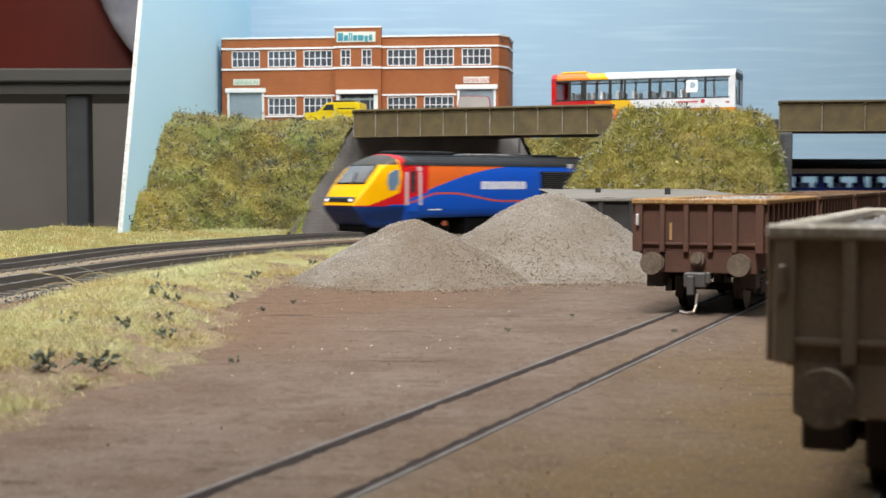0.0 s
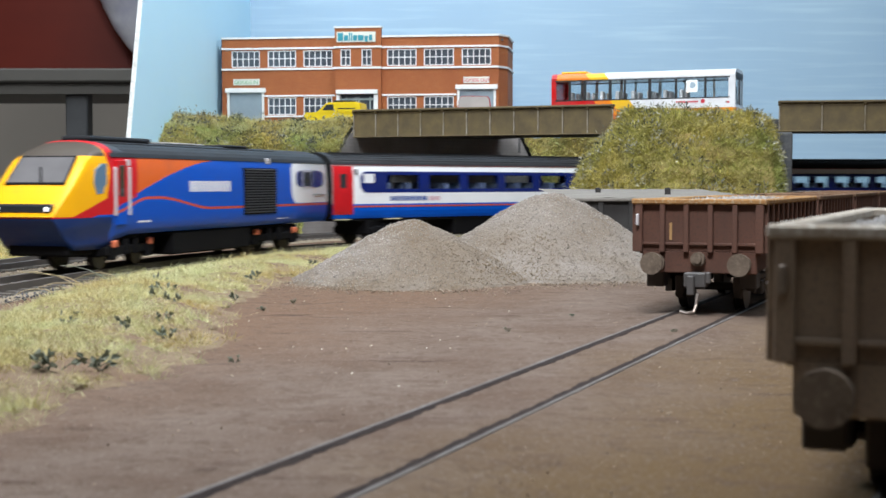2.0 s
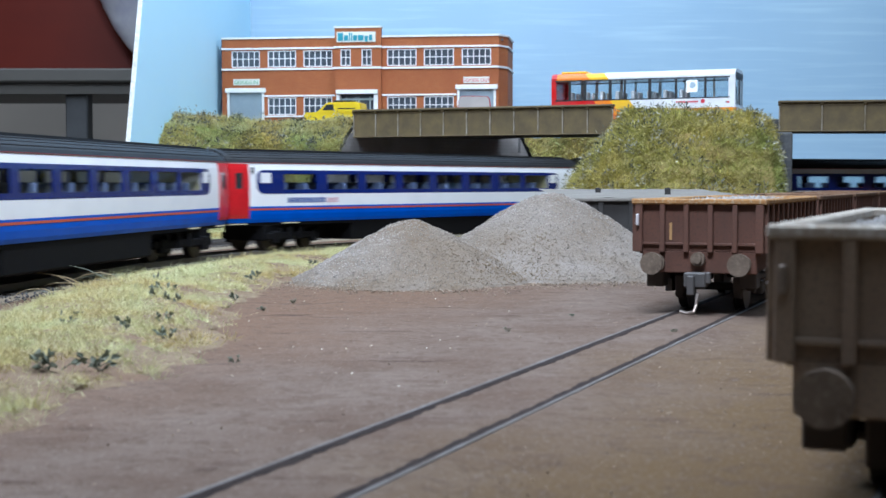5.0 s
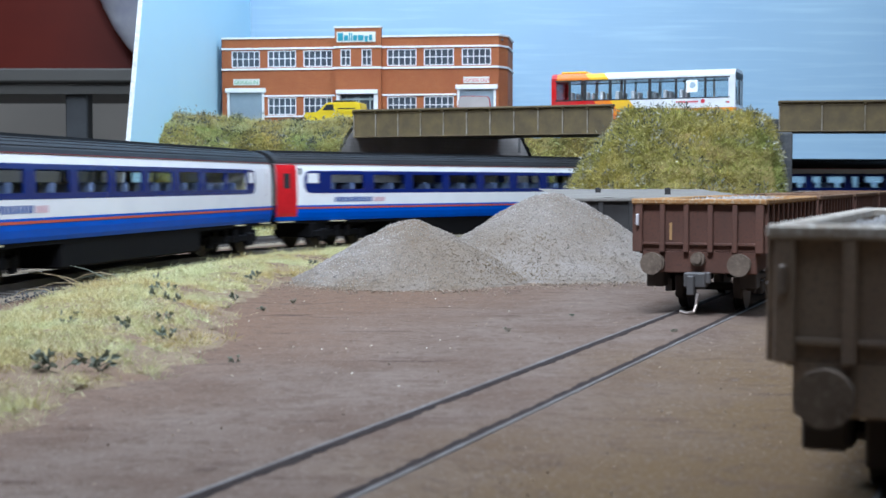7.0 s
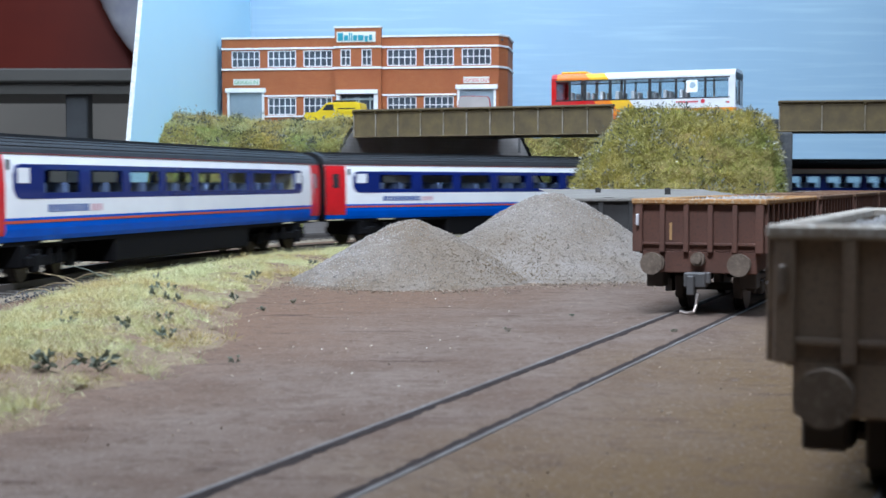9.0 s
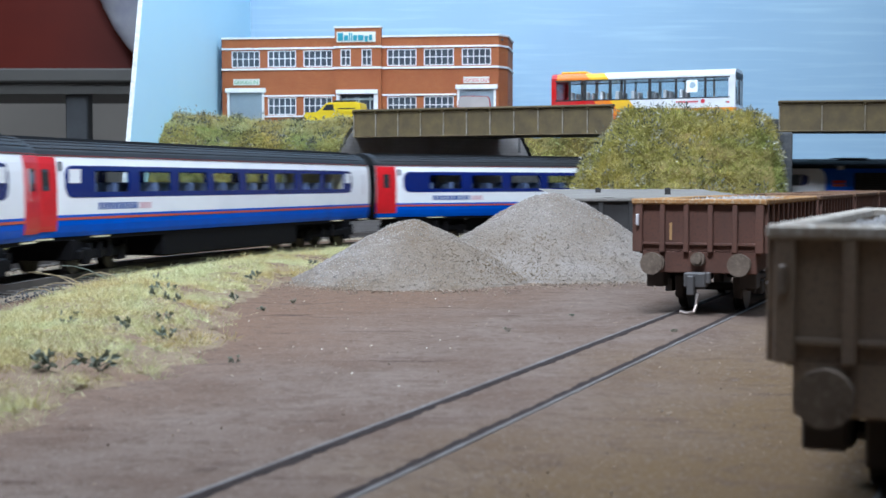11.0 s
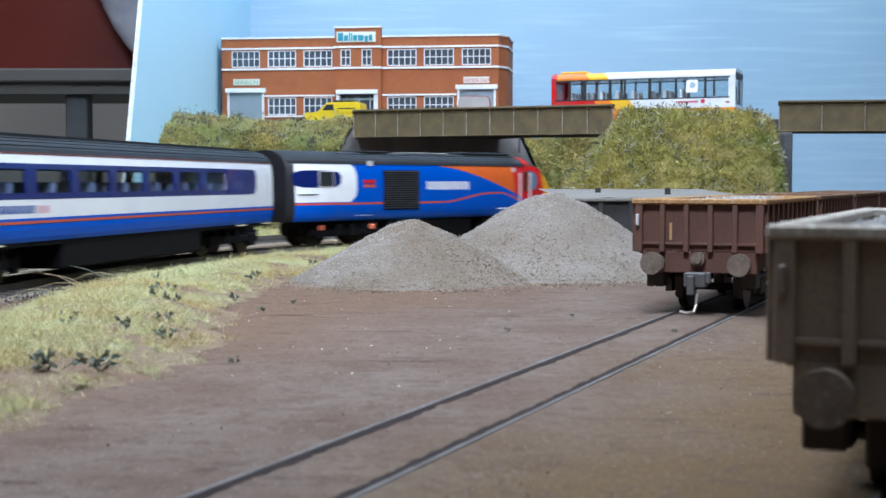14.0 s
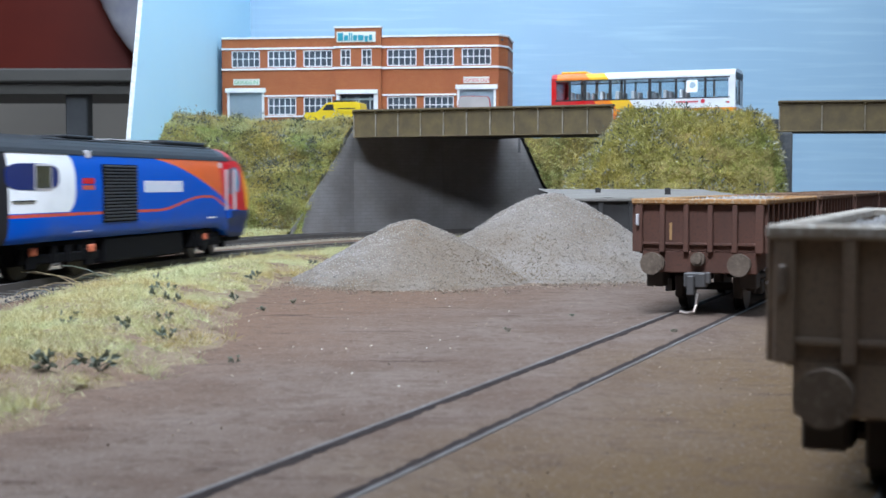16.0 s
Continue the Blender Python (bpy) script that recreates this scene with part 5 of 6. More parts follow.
    for i in range(8):
        for y in (3.5, 21):
            bm = box(12 + i * 11.5, 14.4 + i * 11.5, y, y + 9, 8.5, 25, 0.8)
            box(14 + i * 11.5, 19 + i * 11.5, y, y + 9, 13, 15, 0.6, bm=bm)
            part("seat", bm, M_BUSSEAT, root)
    for c, r in arches:
        for y in (2.0, Wd - 2.0):
            w = part("wheel", cyl(None, (c, y, 5.0), "y", 5.0, 3.6, 24), M_TYRE, root)
            part("rim", cyl(None, (c, y + (-1.9 if y < 9 else 1.9), 5.0), "y", 2.9, 0.3, 18), M_SILVER, w)
    bars(root, "lettering", bx(1197), 15.2, 15.5, 1.3, 12, 0.0, -1, M_SIGNRED)
    bm = cyl(None, (bx(1244), -0.1, 16.2), "y", 1.5, 0.3, 16)
    part("roundel", bm, M_SIGNRED, root)
    part("bill", box(bx(1214), bx(1234), 0.75, 1.0, 22.5, 31), M_WHITE, root, "white notice behind the window")
    part("disc", cyl(None, (bx(1225), 0.6, 27.4), "y", 2.2, 0.2, 18), M_SHUTTER, root)
    return root


M_VENT = surface("pod_yellow", (0.85, 0.5, 0.02), None, None, 0.4, bump=0)
M_BUSSEAT = surface("bus_seat_grey", (0.50, 0.51, 0.52), None, None, 0.8, bump=0)
bus()


# ---- small vehicles on the road ----
def van():
    m = Matrix.Translation(Vector((-103.0, 991, 79.0)) * MM) @ Matrix.Scale(0.95, 4) @ Matrix.Rotation(radians(-14), 4, "Z")
    root = thing("van", m, "bright yellow three-wheeled model van parked by the bridge", "van")
    L, Wd = 47.0, 19.0
    prof = [(0.3, 4), (0, 7.5), (1.2, 9.2), (11, 10.4), (13, 11), (18, 16.6), (20, 17.3), (43, 17.6), (45.5, 16.6), (46.8, 10), (46.8, 4), (42, 3.2), (34.5, 3.2), (33.5, 6), (31, 7.6), (28, 6.2), (27, 3.2), (6, 3.2)]
    bm = prism(prof, "y", 0.8, Wd - 0.8)
    bmesh.ops.bevel(bm, geom=[e for e in bm.edges if abs(e.verts[0].co.y - e.verts[1].co.y) < 1e-6], offset=0.7 * MM, segments=2, affect="EDGES")
    part("body", bm, M_YELLOW, root)
    for y in (0.55, Wd - 0.75):
        part("door_window", prism([(15.2, 11.4), (18.6, 15.6), (24.4, 15.8), (24.4, 11.4)], "y", y, y + 0.3), M_DARKGLASS, root)
        part("waist_moulding", box(1, 46, y, y + 0.25, 9.4, 9.8), M_YELLOW, root)
        part("panel_sign", box(28, 42, y, y + 0.25, 12.2, 12.9), M_BLACK, root)
        w = part("wheel", cyl(None, (30.8, y + (1 if y < 5 else -0.8), 3.6), "y", 3.6, 2, 20), M_TYRE, root)
        part("hub", cyl(None, (30.8, y - 0.05 if y < 5 else y + 0.3, 3.6), "y", 1.8, 0.3, 14), M_SILVER, w)
    part("wheel", cyl(None, (7, Wd / 2, 3.2), "y", 3.2, 2.4, 20), M_TYRE, root)
    part("windscreen", prism([(12.6, 10.9), (13.0, 10.8), (17.9, 16.0), (17.4, 16.2)], "y", 2.2, Wd - 2.2), M_DARKGLASS, root)
    part("front_bumper", box(-0.8, 0.4, 1.5, Wd - 1.5, 3.8, 5, 0.3), M_SILVER, root)
    for x in (24, 30, 36):
        part("roof_bar", box(x, x + 0.7, 1.4, Wd - 1.4, 17.4, 18.5), M_BLACK, root)
    part("roof_load", box(23, 39, 5, 13, 18.3, 19.2, 0.3), M_BLACK, root)
    return root


van()


def car():
    m = Matrix.Translation(Vector((9.8, 940, 77)) * MM)
    root = thing("car", m, "small red model car with a pale broad windscreen", "car")
    bm = box(0, 25, 0, 48, 3, 12.4, 1.2, segs=2)
    part("body", bm, M_CARRED, root)
    prof = [(0.6, 12.2), (1.6, 19.0), (3.4, 20.9), (21.6, 20.9), (23.4, 19.0), (24.4, 12.2)]
    part("cabin", prism(prof, "y", 12, 40), M_CARRED, root)
    part("windscreen", prism([(0.9, 12.6), (1.8, 18.8), (3.5, 20.5), (20.8, 20.5), (22.6, 18.8), (23.4, 12.6)], "y", 11.6, 12), M_CARGLASS, root)
    for x in (1.6, 23.4):
        for y in (9, 37):
            part("wheel", cyl(None, (x, y, 3.9), "x", 3.9, 2.4, 18), M_TYRE, root)
    return root


M_CARRED = surface("car_red", (0.32, 0.03, 0.035), None, None, 0.3, bump=0, coat=0.5)
M_CARGLASS = surface("car_glass", (0.40, 0.40, 0.38), None, None, 0.08, bump=0, coat=1.0)
car()


# ---- hall round the layout ----
M_HALLWALL = surface("hall_wall", (0.34, 0.32, 0.29), (0.29, 0.275, 0.25), None, 0.9, fine=60, coarse=2, bump=0.1)
M_HALLFLOOR = surface("hall_floor", (0.16, 0.13, 0.10), (0.13, 0.10, 0.08), None, 0.6, fine=40, coarse=1.5)
M_HALLCEIL = surface("hall_ceiling", (0.7, 0.7, 0.68), None, None, 0.9, fine=30, coarse=1)
M_PLY = surface("plywood", (0.42, 0.30, 0.17), (0.36, 0.25, 0.13), None, 0.7, fine=300, coarse=12)
M_CRATE = surface("red_plastic", (0.17, 0.016, 0.005), (0.14, 0.012, 0.004), None, 0.45, fine=200, coarse=8, bump=0.05)
M_TABLE = surface("grey_laminate", (0.17, 0.16, 0.14), (0.14, 0.132, 0.117), None, 0.5, fine=200, coarse=10)
M_POST = surface("post_grey", (0.11, 0.115, 0.12), None, None, 0.5)
M_PANEL = surface("taupe_panel", (0.50, 0.445, 0.375), (0.44, 0.39, 0.33), None, 0.8, fine=200, coarse=4, bump=0.05)
M_BAG = surface("white_polythene", (0.80, 0.80, 0.86), (0.62, 0.62, 0.74), None, 0.3, coarse=30, bump=0.1)

tagged(mesh_ob("floor", box(-3500, 3500, -3000, 4000, -1010, -1000), M_HALLFLOOR), "brown exhibition hall floor", "floor", kind="structure")
tagged(mesh_ob("ceiling", box(-3500, 3500, -3000, 4000, 2200, 2220), M_HALLCEIL), "off-white hall ceiling", "ceiling", kind="structure")
for nm, b in (("wall_north", (-3520, 3520, 4000, 4020)), ("wall_south", (-3520, 3520, -3020, -3000)), ("wall_west", (-3520, -3500, -3000, 4000)), ("wall_east", (3500, 3520, -3000, 4000))):
    tagged(mesh_ob(nm, box(*b, -1000, 2200), M_HALLWALL), "plain taupe hall wall", "wall", kind="structure")

base = thing("baseboard", pose(0, 0, 0), "plywood baseboard carrying the layout on legs", "baseboard")
part("top", box(-895, 1295, -1595, 862, -24, -6, 1), M_PLY, base)
part("top", box(-214, 1295, 862, 1215, -24, -6, 1), M_PLY, base)
for x in (-870, 200, 1270):
    for y in (-1570, -400, 830):
        part("leg", box(x - 22, x + 22, y - 22, y + 22, -1000, -24, 1), M_PLY, base)


def crate():
    root = thing("storage_crate", pose(-0.590, 1.75, 0.170), "dark red plastic box standing on a grey table", "storage box")
    part("body", box(0, 186, 0, 220, 0, 205, 5, segs=2), M_CRATE, root)
    part("lid", box(-5, 191, -5, 225, 205, 222, 3), M_CRATE, root)
    return root


crate()
root = thing("trestle_table", pose(-0.9, 1.57, 0), "grey laminate table edge with dark leg", "table")
part("tabletop", box(0, 640, 0, 430, 154, 170, 2), M_TABLE, root)
part("apron", box(0, 600, 12, 24, 141, 154), M_TABLE, root)
part("leg", box(452, 478, 24.5, 50, -1000, 154, 1.5), M_POST, root, "dark grey square leg")
part("leg", box(20, 45, 376, 404, -1000, 154, 1.5), M_POST, root)
part("leg", box(20, 45, 24.5, 50, -1000, 154, 1.5), M_POST, root)
root = thing("display_panel", pose(-1.6, 2.6, 0), "taupe fabric display panel behind the table", "panel")
part("panel", box(0, 1500, 0, 25, -1000, 320, 2), M_PANEL, root)
part("panel_frame", box(1500, 1525, -4, 29, -1000, 325, 2), M_POST, root)


def bag():
    bm = bmesh.new()
    n, mth = 28, 18
    g = []
    for j in range(mth + 1):
        v = j / mth
        row = []
        for i in range(n + 1):
            a = math.pi * 2 * i / n
            r = 96 * (v + 0.004) ** 0.62 * (1.0 if v < 0.7 else 1.0 - 2.2 * (v - 0.7) ** 1.5)
            z = 172 * v
            p = Vector((math.cos(a) * r, math.sin(a) * r * 0.7, z))
            row.append(bm.verts.new((p * (1 + 0.16 * noise.noise(p / 40) + 0.10 * noise.noise(p / 16))) * MM))
        g.append(row)
    for j in range(mth):
        for i in range(n):
            bm.faces.new((g[j][i], g[j][i + 1], g[j + 1][i + 1], g[j + 1][i]))
    ob = mesh_ob("plastic_bag", bm, M_BAG, smooth=True)
    ob.matrix_world = Matrix.Translation((-0.372, 1.693, 0.188))
    return tagged(ob, "crumpled white polythene bag hanging against the red box", "bag")


bag()

# ---- grass, weeds, stones ----
def grass_material(name, a, b, c, d=None, e=None, spread=0.35):
    m, nt, bs = nodes_of(name)
    geo = nt.nodes.new("ShaderNodeNewGeometry")
    n = noise_tex(nt, 26, 3)
    col = mix_rgb(nt, ramp(nt, n.outputs["Fac"], 0.40, 0.62), a, b)
    col = mix_rgb(nt, ramp(nt, geo.outputs["Random Per Island"], 0.55, 1.2), col, c)
    if d:
        n2, n3 = noise_tex(nt, 17, 4), noise_tex(nt, 30, 5)
        col = mix_rgb(nt, ramp(nt, n2.outputs["Fac"], 0.50, 0.66), col, d)
        col = mix_rgb(nt, ramp(nt, n3.outputs["Fac"], 0.56, 0.70), col, e)
    hs = nt.nodes.new("ShaderNodeHueSaturation")
    nt.links.new(col, hs.inputs["Color"])
    mr = nt.nodes.new("ShaderNodeMapRange")
    mr.inputs[3].default_value, mr.inputs[4].default_value = 0.95 - spread, 0.95 + spread
    wn = nt.nodes.new("ShaderNodeMath")
    wn.operation, wn.inputs[1].default_value = "MULTIPLY", 37.7
    nt.links.new(geo.outputs["Random Per Island"], wn.inputs[0])
    fr = nt.nodes.new("ShaderNodeMath")
    fr.operation = "FRACT"
    nt.links.new(wn.outputs[0], fr.inputs[0])
    nt.links.new(fr.outputs[0], mr.inputs[0])
    nt.links.new(mr.outputs[0], hs.inputs["Value"])
    nt.links.new(hs.outputs[0], bs.inputs["Base Color"])
    bs.inputs["Roughness"].default_value, bs.inputs["Specular IOR Level"].default_value = 0.9, 0.08
    return m


M_GRASS = grass_material("static_grass", (0.56, 0.58, 0.29), (0.47, 0.36, 0.13), (0.72, 0.70, 0.50), spread=0.22)
M_GRASSB = grass_material("bank_grass", (0.44, 0.43, 0.14), (0.58, 0.46, 0.12), (0.66, 0.62, 0.36), (0.30, 0.40, 0.15), (0.20, 0.17, 0.07), spread=0.42)
M_GRASSR = grass_material("mound_grass", (0.31, 0.29, 0.07), (0.41, 0.335, 0.08), (0.58, 0.52, 0.27), (0.23, 0.245, 0.07), (0.15, 0.12, 0.045), spread=0.5)
M_SHRUB = grass_material("shrub_foam", (0.06, 0.07, 0.045), (0.13, 0.13, 0.09), (0.32, 0.32, 0.27))
M_TUFT = grass_material("dry_tuft", (0.16, 0.16, 0.11), (0.30, 0.29, 0.22), (0.58, 0.57, 0.48))
M_TWIG = surface("weed_twig", (0.04, 0.06, 0.04), (0.07, 0.085, 0.055), None, 0.8, coarse=200)
M_STRAW = surface("dry_straw", (0.42, 0.34, 0.20), (0.30, 0.24, 0.13), None, 0.8, coarse=200)


def blades(name, pts, nrm, length, width, mat, label, seed, lean=0.7):
    """Loose grass fibres rooted at pts, joined into one mesh."""
    rg = np.random.RandomState(seed)
    n = len(pts)
    d = nrm + (rg.rand(n, 3) - 0.5) * 2 * lean
    d /= np.linalg.norm(d, axis=1)[:, None]
    L = length * (0.5 + rg.rand(n, 1))
    side = np.cross(d, rg.rand(n, 3) - 0.5)
    side /= np.linalg.norm(side, axis=1)[:, None] + 1e-9
    w = width * (0.7 + 0.6 * rg.rand(n, 1))
    mid = pts + d * L * 0.55
    tip = pts + d * L + np.stack([rg.rand(n) - 0.5, rg.rand(n) - 0.5, -0.5 * rg.rand(n)], -1) * L * 0.5
    v = np.stack([pts - side * w, pts + side * w, mid + side * w * 0.8, mid - side * w * 0.8, tip], 1) * MM
    k = 5 * np.arange(n)[:, None]
    f = [tuple(r) for r in (k + np.array([[0, 1, 2, 3]])).tolist()] + [tuple(r) for r in (k + np.array([[3, 2, 4]])).tolist()]
    me = bpy.data.meshes.new(name)
    me.from_pydata(v.reshape(-1, 3).tolist(), [], f)
    me.materials.append(mat)
    return tagged(new(name, me), label, "grass", kind="stuff")


def on_patch(fn, n, seed, v0=0.0, v1=1.0, density=None):
    rg = random.Random(seed)
    P, N = [], []
    for _ in range(n):
        u, v = rg.random() * 0.995, v0 + (v1 - v0) * rg.random() * 0.995
        p = fn(u, v)
        if density and rg.random() > density(p, v):
            continue
        a, b = fn(min(u + 0.01, 1), v) - p, fn(u, min(v + 0.01, 1)) - p
        nn = a.cross(b)
        if nn.length < 1e-9:
            continue
        nn.normalize()
        P.append(p), N.append(nn if nn.z > 0 or nn.y < 0 else -nn)
    return np.array([list(p) for p in P]), np.array([list(q) for q in N])


def clumps(P, N, n, spread, leaves, seed):
    rg = np.random.RandomState(seed)
    idx = rg.randint(0, len(P), n)
    c = np.repeat(P[idx] + N[idx] * 1.2, leaves, 0)
    off = rg.randn(n * leaves, 3) * spread
    dirs = off / (np.linalg.norm(off, axis=1)[:, None] + 1e-9) + np.repeat(N[idx], leaves, 0) * 0.6
    return c + off, dirs


M_VERGE = surface("verge_soil", (0.205, 0.160, 0.105), (0.150, 0.100, 0.070), (0.115, 0.085, 0.055), 0.95, fine=900, coarse=45, bump=0.6, dist=0.001)


def verge(u, v):
    front = lerp_line([(-80, 110, -1.2), (-68, 180, -1.2), (-62, 223, -1.2), (-50, 259, -1.2), (-49, 307, -1.2), (-62, 390, -1.2), (-62, 450, -1.2), (-52, 500, -1.2), (-46, 580, -1.2), (-10, 690, -1.2), (30, 760, -1.2)], u)
    back = lerp_line([(-124, 110, 0.2), (-124, 180, 0.2), (-123, 240, 0.2), (-121, 300, 0.2), (-120, 360, 0.2), (-124, 430, 0.2), (-122, 490, 0.2), (-114, 550, 0.2), (-90, 628, 0.2), (-42, 717, 0.2), (13, 785, 0.2)], u)
    p = front.lerp(back, v)
    p.z += 4.5 * math.sin(v * math.pi) ** 0.8 * (0.7 + 0.5 * rough(p.x, p.y, 30)) + 1.0 * rough(p.x, p.y, 6)
    p.x += (9.0 * rough(p.x, p.y, 22, 4) + 5.0 * rough(p.x, p.y, 7, 4)) * (1 - v)
    return p


def far_verge(u, v):
    front = lerp_line([(-235, 480, 0), (-222, 590, 0), (-198, 705, 0), (-158, 800, 0), (-110, 890, 0)], u)
    back = lerp_line([(-330, 560, 2), (-300, 700, 5), (-240, 840, 10), (-165, 915, 6), (-104, 925, 4)], u)
    p = front.lerp(back, v)
    return p + Vector((0, 0, 1.2 * rough(p.x, p.y, 8) - 0.5))


patch("grass_verge", verge, 160, 40, M_VERGE, "matted straw-green grass verge beside the running line", "grass verge")
patch("grass_verge", far_verge, 80, 24, M_GRASSBASE, "thin grass verge behind the second line", "grass verge")

P, N = on_patch(verge, 210000, 1, density=lambda p, v: min(1.0, max(0.03, v * 3.6 + 1.9 * rough(p.x, p.y, 13, 2) + 0.8 * rough(p.x, p.y, 4, 6) - 0.35)))
blades("grass", P, N, 2.1, 0.042, M_GRASS, "pale straw-green fibres of static grass", 1, 2.2)
tall = np.array([rough(p[0], p[1], 16, 7) + 0.5 * rough(p[0], p[1], 5, 3) > 0.16 for p in P[::3]])
blades("grass", P[::3][tall], N[::3][tall], 4.2, 0.04, M_GRASS, "longer pale tufts of static grass", 14, 1.0)
P2, N2 = on_patch(far_verge, 11000, 2)
blades("grass", P2, N2, 2.3, 0.12, M_GRASS, "short straw-coloured grass fibres", 2, 0.9)
PL, NL = on_patch(left_bank, 80000, 3)
blades("grass", PL, NL, 3.6, 0.11, M_GRASSB, "matted yellow-green grass fibres on the bank", 3, 1.6)
PT, NT = on_patch(left_bank, 15000, 15, 0.70, 0.93)
blades("grass", PT, NT * 0.3 + np.array([0, -0.2, 1.0]), 4.0, 0.10, M_GRASS, "pale long grass along the top of the bank", 15, 0.7)
PR, NR = on_patch(right_bank, 85000, 4)
blades("grass", PR, NR, 5.2, 0.12, M_GRASSR, "matted yellow-green grass fibres on the mound", 4, 1.5)
PB, NB = on_patch(back_bank, 9000, 5)
blades("grass", PB, NB, 4.0, 0.25, M_GRASSB, "green grass fibres on the back slope", 5, 1.1)
for (p, q), n, sd, mt, lab in (((PL, NL), 190, 6, M_SHRUB, "small dark grey-green tufts of foliage"), ((PL, NL), 90, 16, M_TUFT, "pale grey dried tufts of foliage"),
                               ((PR, NR), 170, 7, M_TUFT, "pale grey dried tufts of foliage"), ((PR, NR), 70, 17, M_SHRUB, "small dark grey-green tufts of foliage"), ((PB, NB), 26, 18, M_TUFT, "pale grey dried tufts of foliage")):
    c, dd = clumps(p, q + np.array([0, -0.3, 0.3]), n, 1.5, 22, sd)
    blades("shrubs", c + dd * 1.2, dd, 1.9, 0.40, mt, lab, sd, 0.9)
tops = [left_bank(u / 400, 0.78 + 0.06 * ((u * 7) % 10) / 10) for u in range(400)]
c, dd = clumps(np.array([list(t) for t in tops]), np.tile([0, -0.2, 1.0], (400, 1)), 60, 1.6, 18, 9)
blades("shrubs", c, dd, 2.0, 0.45, M_SHRUB, "dark scrubby tufts along the top of the bank", 9, 0.8)


def weed(x, y, z, size, seed):
    """A low spray of short twigs that end in curled leaves."""
    rg = random.Random(seed)
    root = thing("weed", Matrix.Translation(Vector((x, y, z)) * MM), "small grey-green weed with curled leaves", "weed", "weeds on the verge")
    bm, lf = bmesh.new(), bmesh.new()

    def leaf(p, d, L):
        side = d.cross(Vector((rg.uniform(-1, 1), rg.uniform(-1, 1), 0.4))).normalized() * L * 0.30
        up = side.cross(d).normalized() * L * 0.14
        pts = [p, p + d * L * 0.45 + side + up, p + d * L, p + d * L * 0.45 - side + up, p + d * L * 0.5 - up]
        a, b, c, e, f = [lf.verts.new(q * MM) for q in pts]
        for tri in ((a, b, f), (b, c, f), (c, e, f), (e, a, f)):
            lf.faces.new(tri)

    def twig(p, d, L, r, depth):
        q = p + d * L
        m = Matrix.Translation((p + q) / 2 * MM) @ d.to_track_quat("Z", "Y").to_matrix().to_4x4()
        bmesh.ops.create_cone(bm, cap_ends=True, segments=5, radius1=r * MM, radius2=r * 0.6 * MM, depth=L * MM, matrix=m)
        for _ in range(2):
            e = (d + Vector((rg.uniform(-1, 1), rg.uniform(-1, 1), rg.uniform(-0.5, 0.6)))).normalized()
            leaf(p + d * L * rg.uniform(0.5, 1.0), e, size * rg.uniform(0.55, 0.95))
        if depth:
            e = (d + Vector((rg.uniform(-1, 1), rg.uniform(-1, 1), rg.uniform(-0.2, 0.7)))).normalized()
            twig(q, e, L * 0.7, r * 0.7, depth - 1)
    for _ in range(rg.choice((3, 4, 5))):
        twig(Vector((rg.uniform(-0.5, 0.5) * size, rg.uniform(-0.4, 0.4) * size, 0)), Vector((rg.uniform(-1.4, 1.4), rg.uniform(-0.8, 0.8), 0.7)).normalized(), size * 0.7, 0.03 * size + 0.05, 1)
    part("stem", bm, M_TWIG, root)
    part("foliage", lf, M_LEAF, root)
    return root


def straw(x, y, z, reach, n, seed):
    """Long dry stalks lying tangled on the verge."""
    rg = random.Random(seed)
    root = thing("dry_stalks", Matrix.Translation(Vector((x, y, z)) * MM), "tangle of long dry straw stalks on the verge", "dead grass", "stalks on the verge")
    for _ in range(n):
        a = rg.uniform(-0.5, 0.9)
        d = Vector((math.cos(a) * rg.choice((-1, 1)), math.sin(a) * 0.6, rg.uniform(0.02, 0.55))).normalized()
        p = Vector((rg.uniform(-0.4, 0.4) * reach, rg.uniform(-0.3, 0.3) * reach, 0))
        bm = bmesh.new()
        L, r = reach * rg.uniform(0.15, 0.3), rg.uniform(0.12, 0.24)
        for k in range(4):
            q = p + d * L
            m = Matrix.Translation((p + q) / 2 * MM) @ d.to_track_quat("Z", "Y").to_matrix().to_4x4()
            bmesh.ops.create_cone(bm, cap_ends=True, segments=5, radius1=r * MM, radius2=r * 0.85 * MM, depth=L * 1.05 * MM, matrix=m)
            p, r = q, r * 0.85
            d = (d + Vector((rg.uniform(-0.3, 0.3), rg.uniform(-0.3, 0.3), rg.uniform(-0.35, 0.05)))).normalized()
        part("stalk", bm, M_STRAW if rg.random() < 0.7 else M_LEAF, root)
    return root


M_LEAF = surface("weed_leaf", (0.12, 0.145, 0.105), (0.19, 0.205, 0.155), None, 0.8, coarse=300, bump=0.1)
SPOTS = ((-83, 384, 2.6), (-77, 375, 2.6), (-74, 312, 2.3), (-69, 330, 2.0), (-62, 298, 1.8), (-62, 395, 1.8), (-68, 480, 2.2), (-52, 388, 1.1), (-43, 275, 1.2),
         (-72, 247, 3.0), (-66, 252, 2.4), (-63, 246, 1.8), (16, 333, 0.8), (36, 372, 0.6), (57, 329, 0.8), (-56, 570, 1.8), (-98, 455, 2.6), (-88, 420, 2.5), (-95, 340, 1.9), (-90, 322, 1.6), (-46, 410, 1.0))
for i, (x, y, size) in enumerate(SPOTS):
    weed(x, y, -0.6 if x > -55 else 1.8, size, 20 + i)
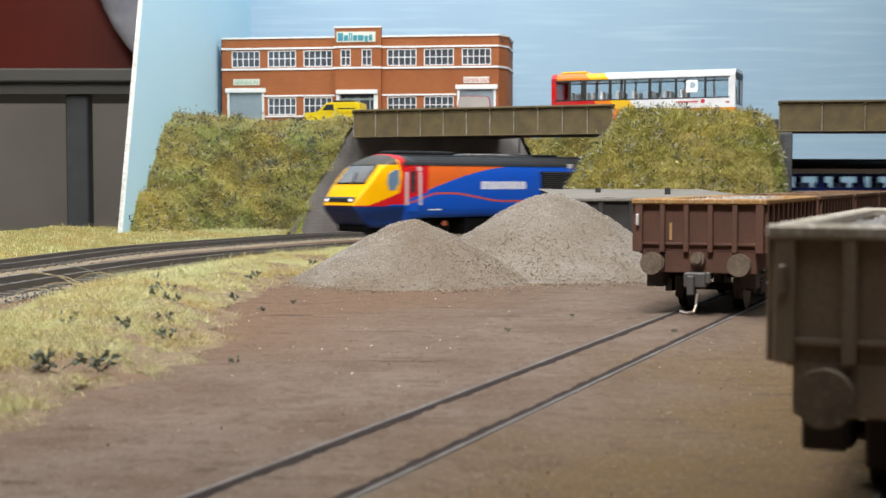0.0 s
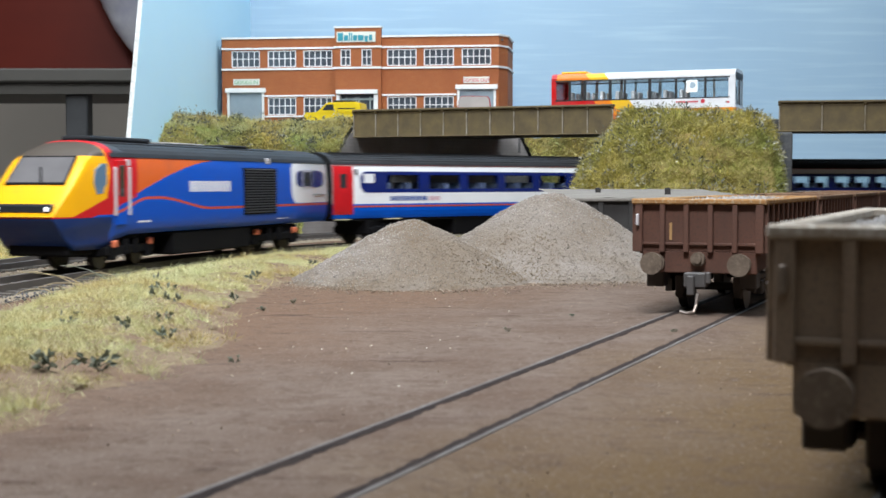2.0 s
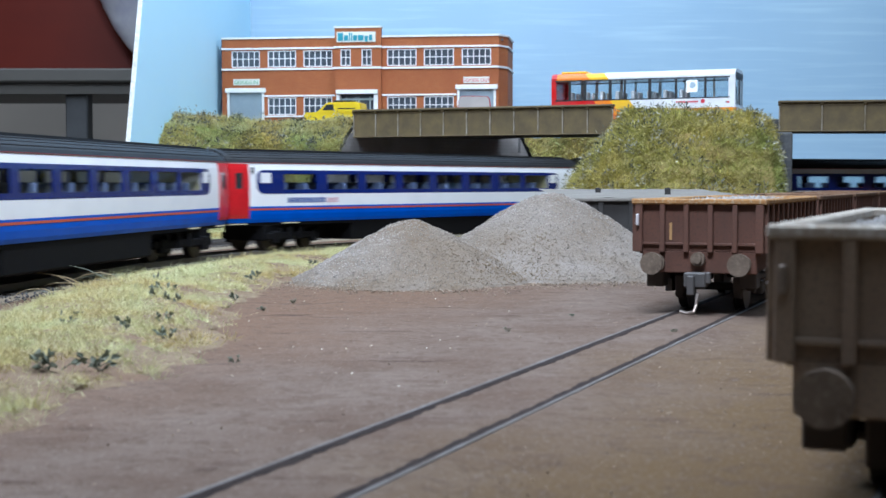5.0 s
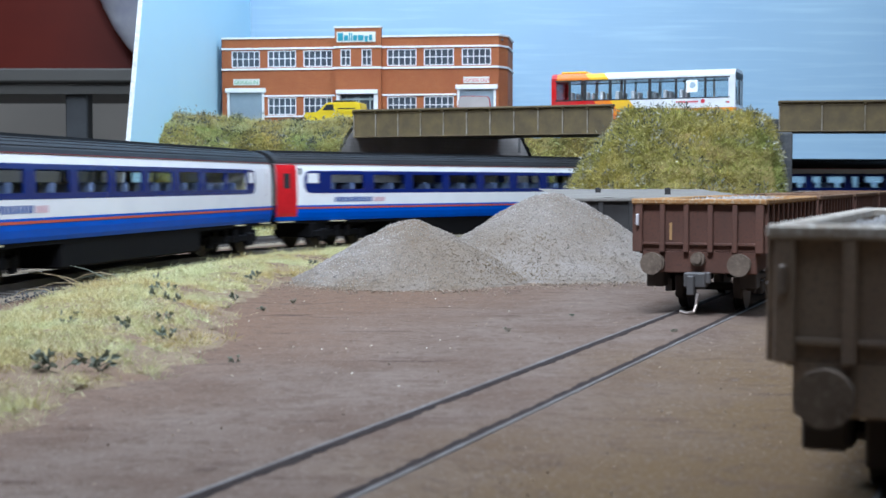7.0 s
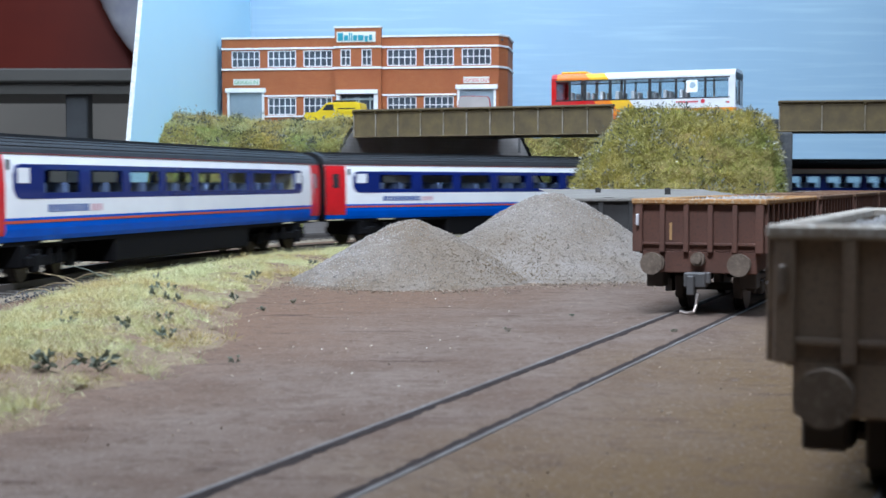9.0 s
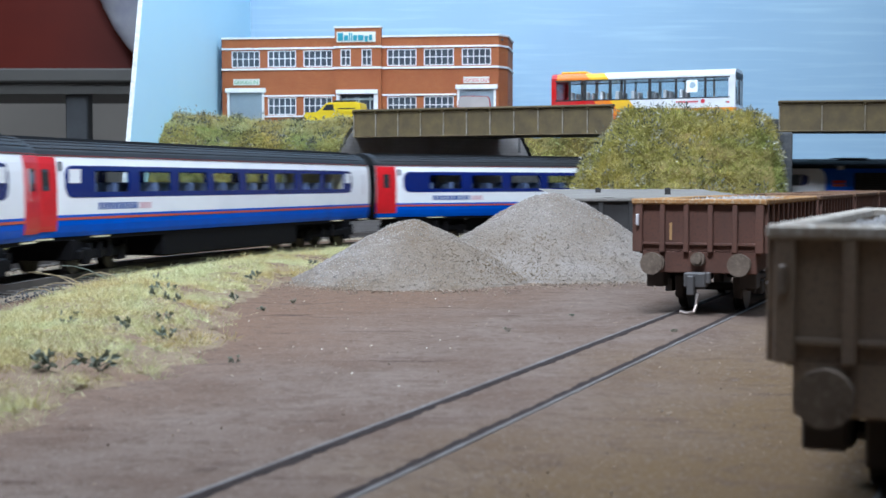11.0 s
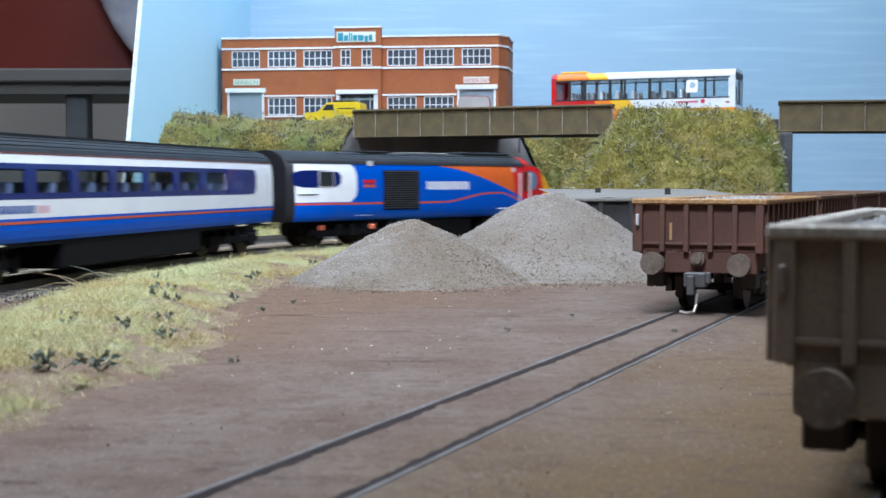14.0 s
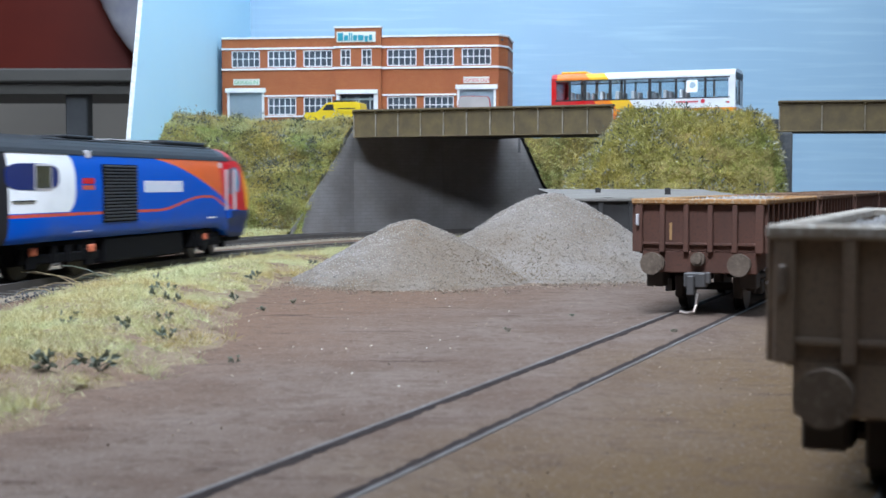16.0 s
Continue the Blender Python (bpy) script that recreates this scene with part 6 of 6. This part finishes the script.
for x, y, reach, n, sd in ((-119, 455, 22, 9, 61), (-106, 472, 18, 8, 62), (-88, 540, 14, 6, 63), (-121, 420, 12, 5, 64)):
    straw(x, y, 2.0, reach, n, sd)

M_GRIT = surface("heap_stones", (0.35, 0.33, 0.31), (0.17, 0.128, 0.085), None, 0.95, coarse=16, vary=0.32, bump=0.2)
M_PEBBLE = surface("yard_pebbles", (0.27, 0.22, 0.17), (0.18, 0.135, 0.10), None, 0.95, vary=0.45, bump=0.2)
M_CHIP = surface("white_chippings", (0.70, 0.68, 0.62), (0.55, 0.50, 0.36), None, 0.8, vary=0.2, bump=0.1)
M_GREYSTONE = surface("granite_ballast", (0.13, 0.13, 0.135), (0.085, 0.083, 0.085), None, 0.9, vary=0.45, bump=0.2)
M_BALLASTST = surface("ballast_stones", (0.27, 0.205, 0.14), (0.20, 0.15, 0.10), None, 0.95, vary=0.4, bump=0.2)
rg = np.random.RandomState(11)


def heap_stones(fn, n, seed, lo, hi):
    r0 = random.Random(seed)
    c = []
    for _ in range(n):
        p = fn(r0.random(), math.sqrt(r0.random()))
        c.append((p.x, p.y, p.z + 0.05))
    r1 = np.random.RandomState(seed)
    return np.array(c), lo + (hi - lo) * r1.rand(n) ** 2


for ob_fn, n, sd in ((HEAP_FN[0], 15000, 31), (HEAP_FN[1], 24000, 32)):
    c, s = heap_stones(ob_fn, n, sd, 0.15, 0.36)
    stones_mesh("heap_grit", c, s, M_GRIT, None, sd, "loose pale angular ballast grit")
for (hx, hy, hr), sd in (((-12.0, 508, 47), 41), ((44, 555, 62), 42)):
    r1 = np.random.RandomState(sd)
    aa, rr = r1.rand(4200) * 6.283, hr * (0.80 + 0.45 * np.abs(r1.randn(4200)) * 0.55)
    stones_mesh("heap_grit", np.stack([hx + np.cos(aa) * rr, hy + np.sin(aa) * rr, np.full(4200, -0.6) + np.maximum(0, hr * 0.98 - rr) * 0.35], -1), 0.15 + 0.3 * r1.rand(4200), M_PEBBLE, None, sd, "dark loose grit round the foot of the heap")
n = 8000
yy = 95 + 520 * rg.rand(n) ** 1.4
xx = -60 + (rg.rand(n) - 0.35) * yy * 0.9
stones_mesh("pebbles", np.stack([xx, yy, -0.75 + 0.2 * rg.rand(n)], -1), 0.05 + 0.20 * rg.rand(n) ** 5, M_PEBBLE, None, 12, "scattered grit on the yard")
c = []
for pts, z in ((main_pts, ZR), (far_pts, ZR)):
    for a, b in zip(pts, pts[1:]):
        if 60 < a.y < 1000 and a.x < 120:
            nrm = Vector(((b - a).y, -(b - a).x)).normalized()
            for _ in range(26 if a.y < 700 else 14):
                o = rg.uniform(-20, 20)
                q = a.lerp(b, rg.rand()) + nrm * o
                c.append((q.x, q.y, z - 3.0 - max(0, abs(o) - 17) * 0.8))
stones_mesh("ballast_stones", np.array(c), 0.25 + 0.35 * rg.rand(len(c)), M_BALLASTST, None, 13, "tan track ballast stones")

c = []
for a, b in zip(main_pts, main_pts[1:]):
    if 60 < a.y < 520 and a.x < 0:
        side = Vector((-(b - a).y, (b - a).x)).normalized()
        for _ in range(70):
            o = rg.uniform(9.5, 27)
            q = a.lerp(b, rg.rand()) + side * o
            c.append((q.x, q.y, ZR - 3.0 - max(0, o - 17) * 0.30))
stones_mesh("ballast_stones", np.array(c), 0.25 + 0.40 * rg.rand(len(c)), M_GREYSTONE, None, 19, "dark grey granite ballast on the shoulder")

n = 80
yy = 230 + 300 * rg.rand(n)
xx = -95 + 190 * rg.rand(n) ** 1.5 - (yy - 230) * 0.06
stones_mesh("chippings", np.stack([xx, yy, np.where(xx < -56, 3.6, -0.5)], -1), 0.10 + 0.22 * rg.rand(n) ** 3, M_CHIP, None, 21, "stray white stone chippings")


def motions():
    for root, k, hb in train:
        walk(root, [(i * 0.5, carried_pose(k, i * 0.5, hb)) for i in range(33)])


motions()
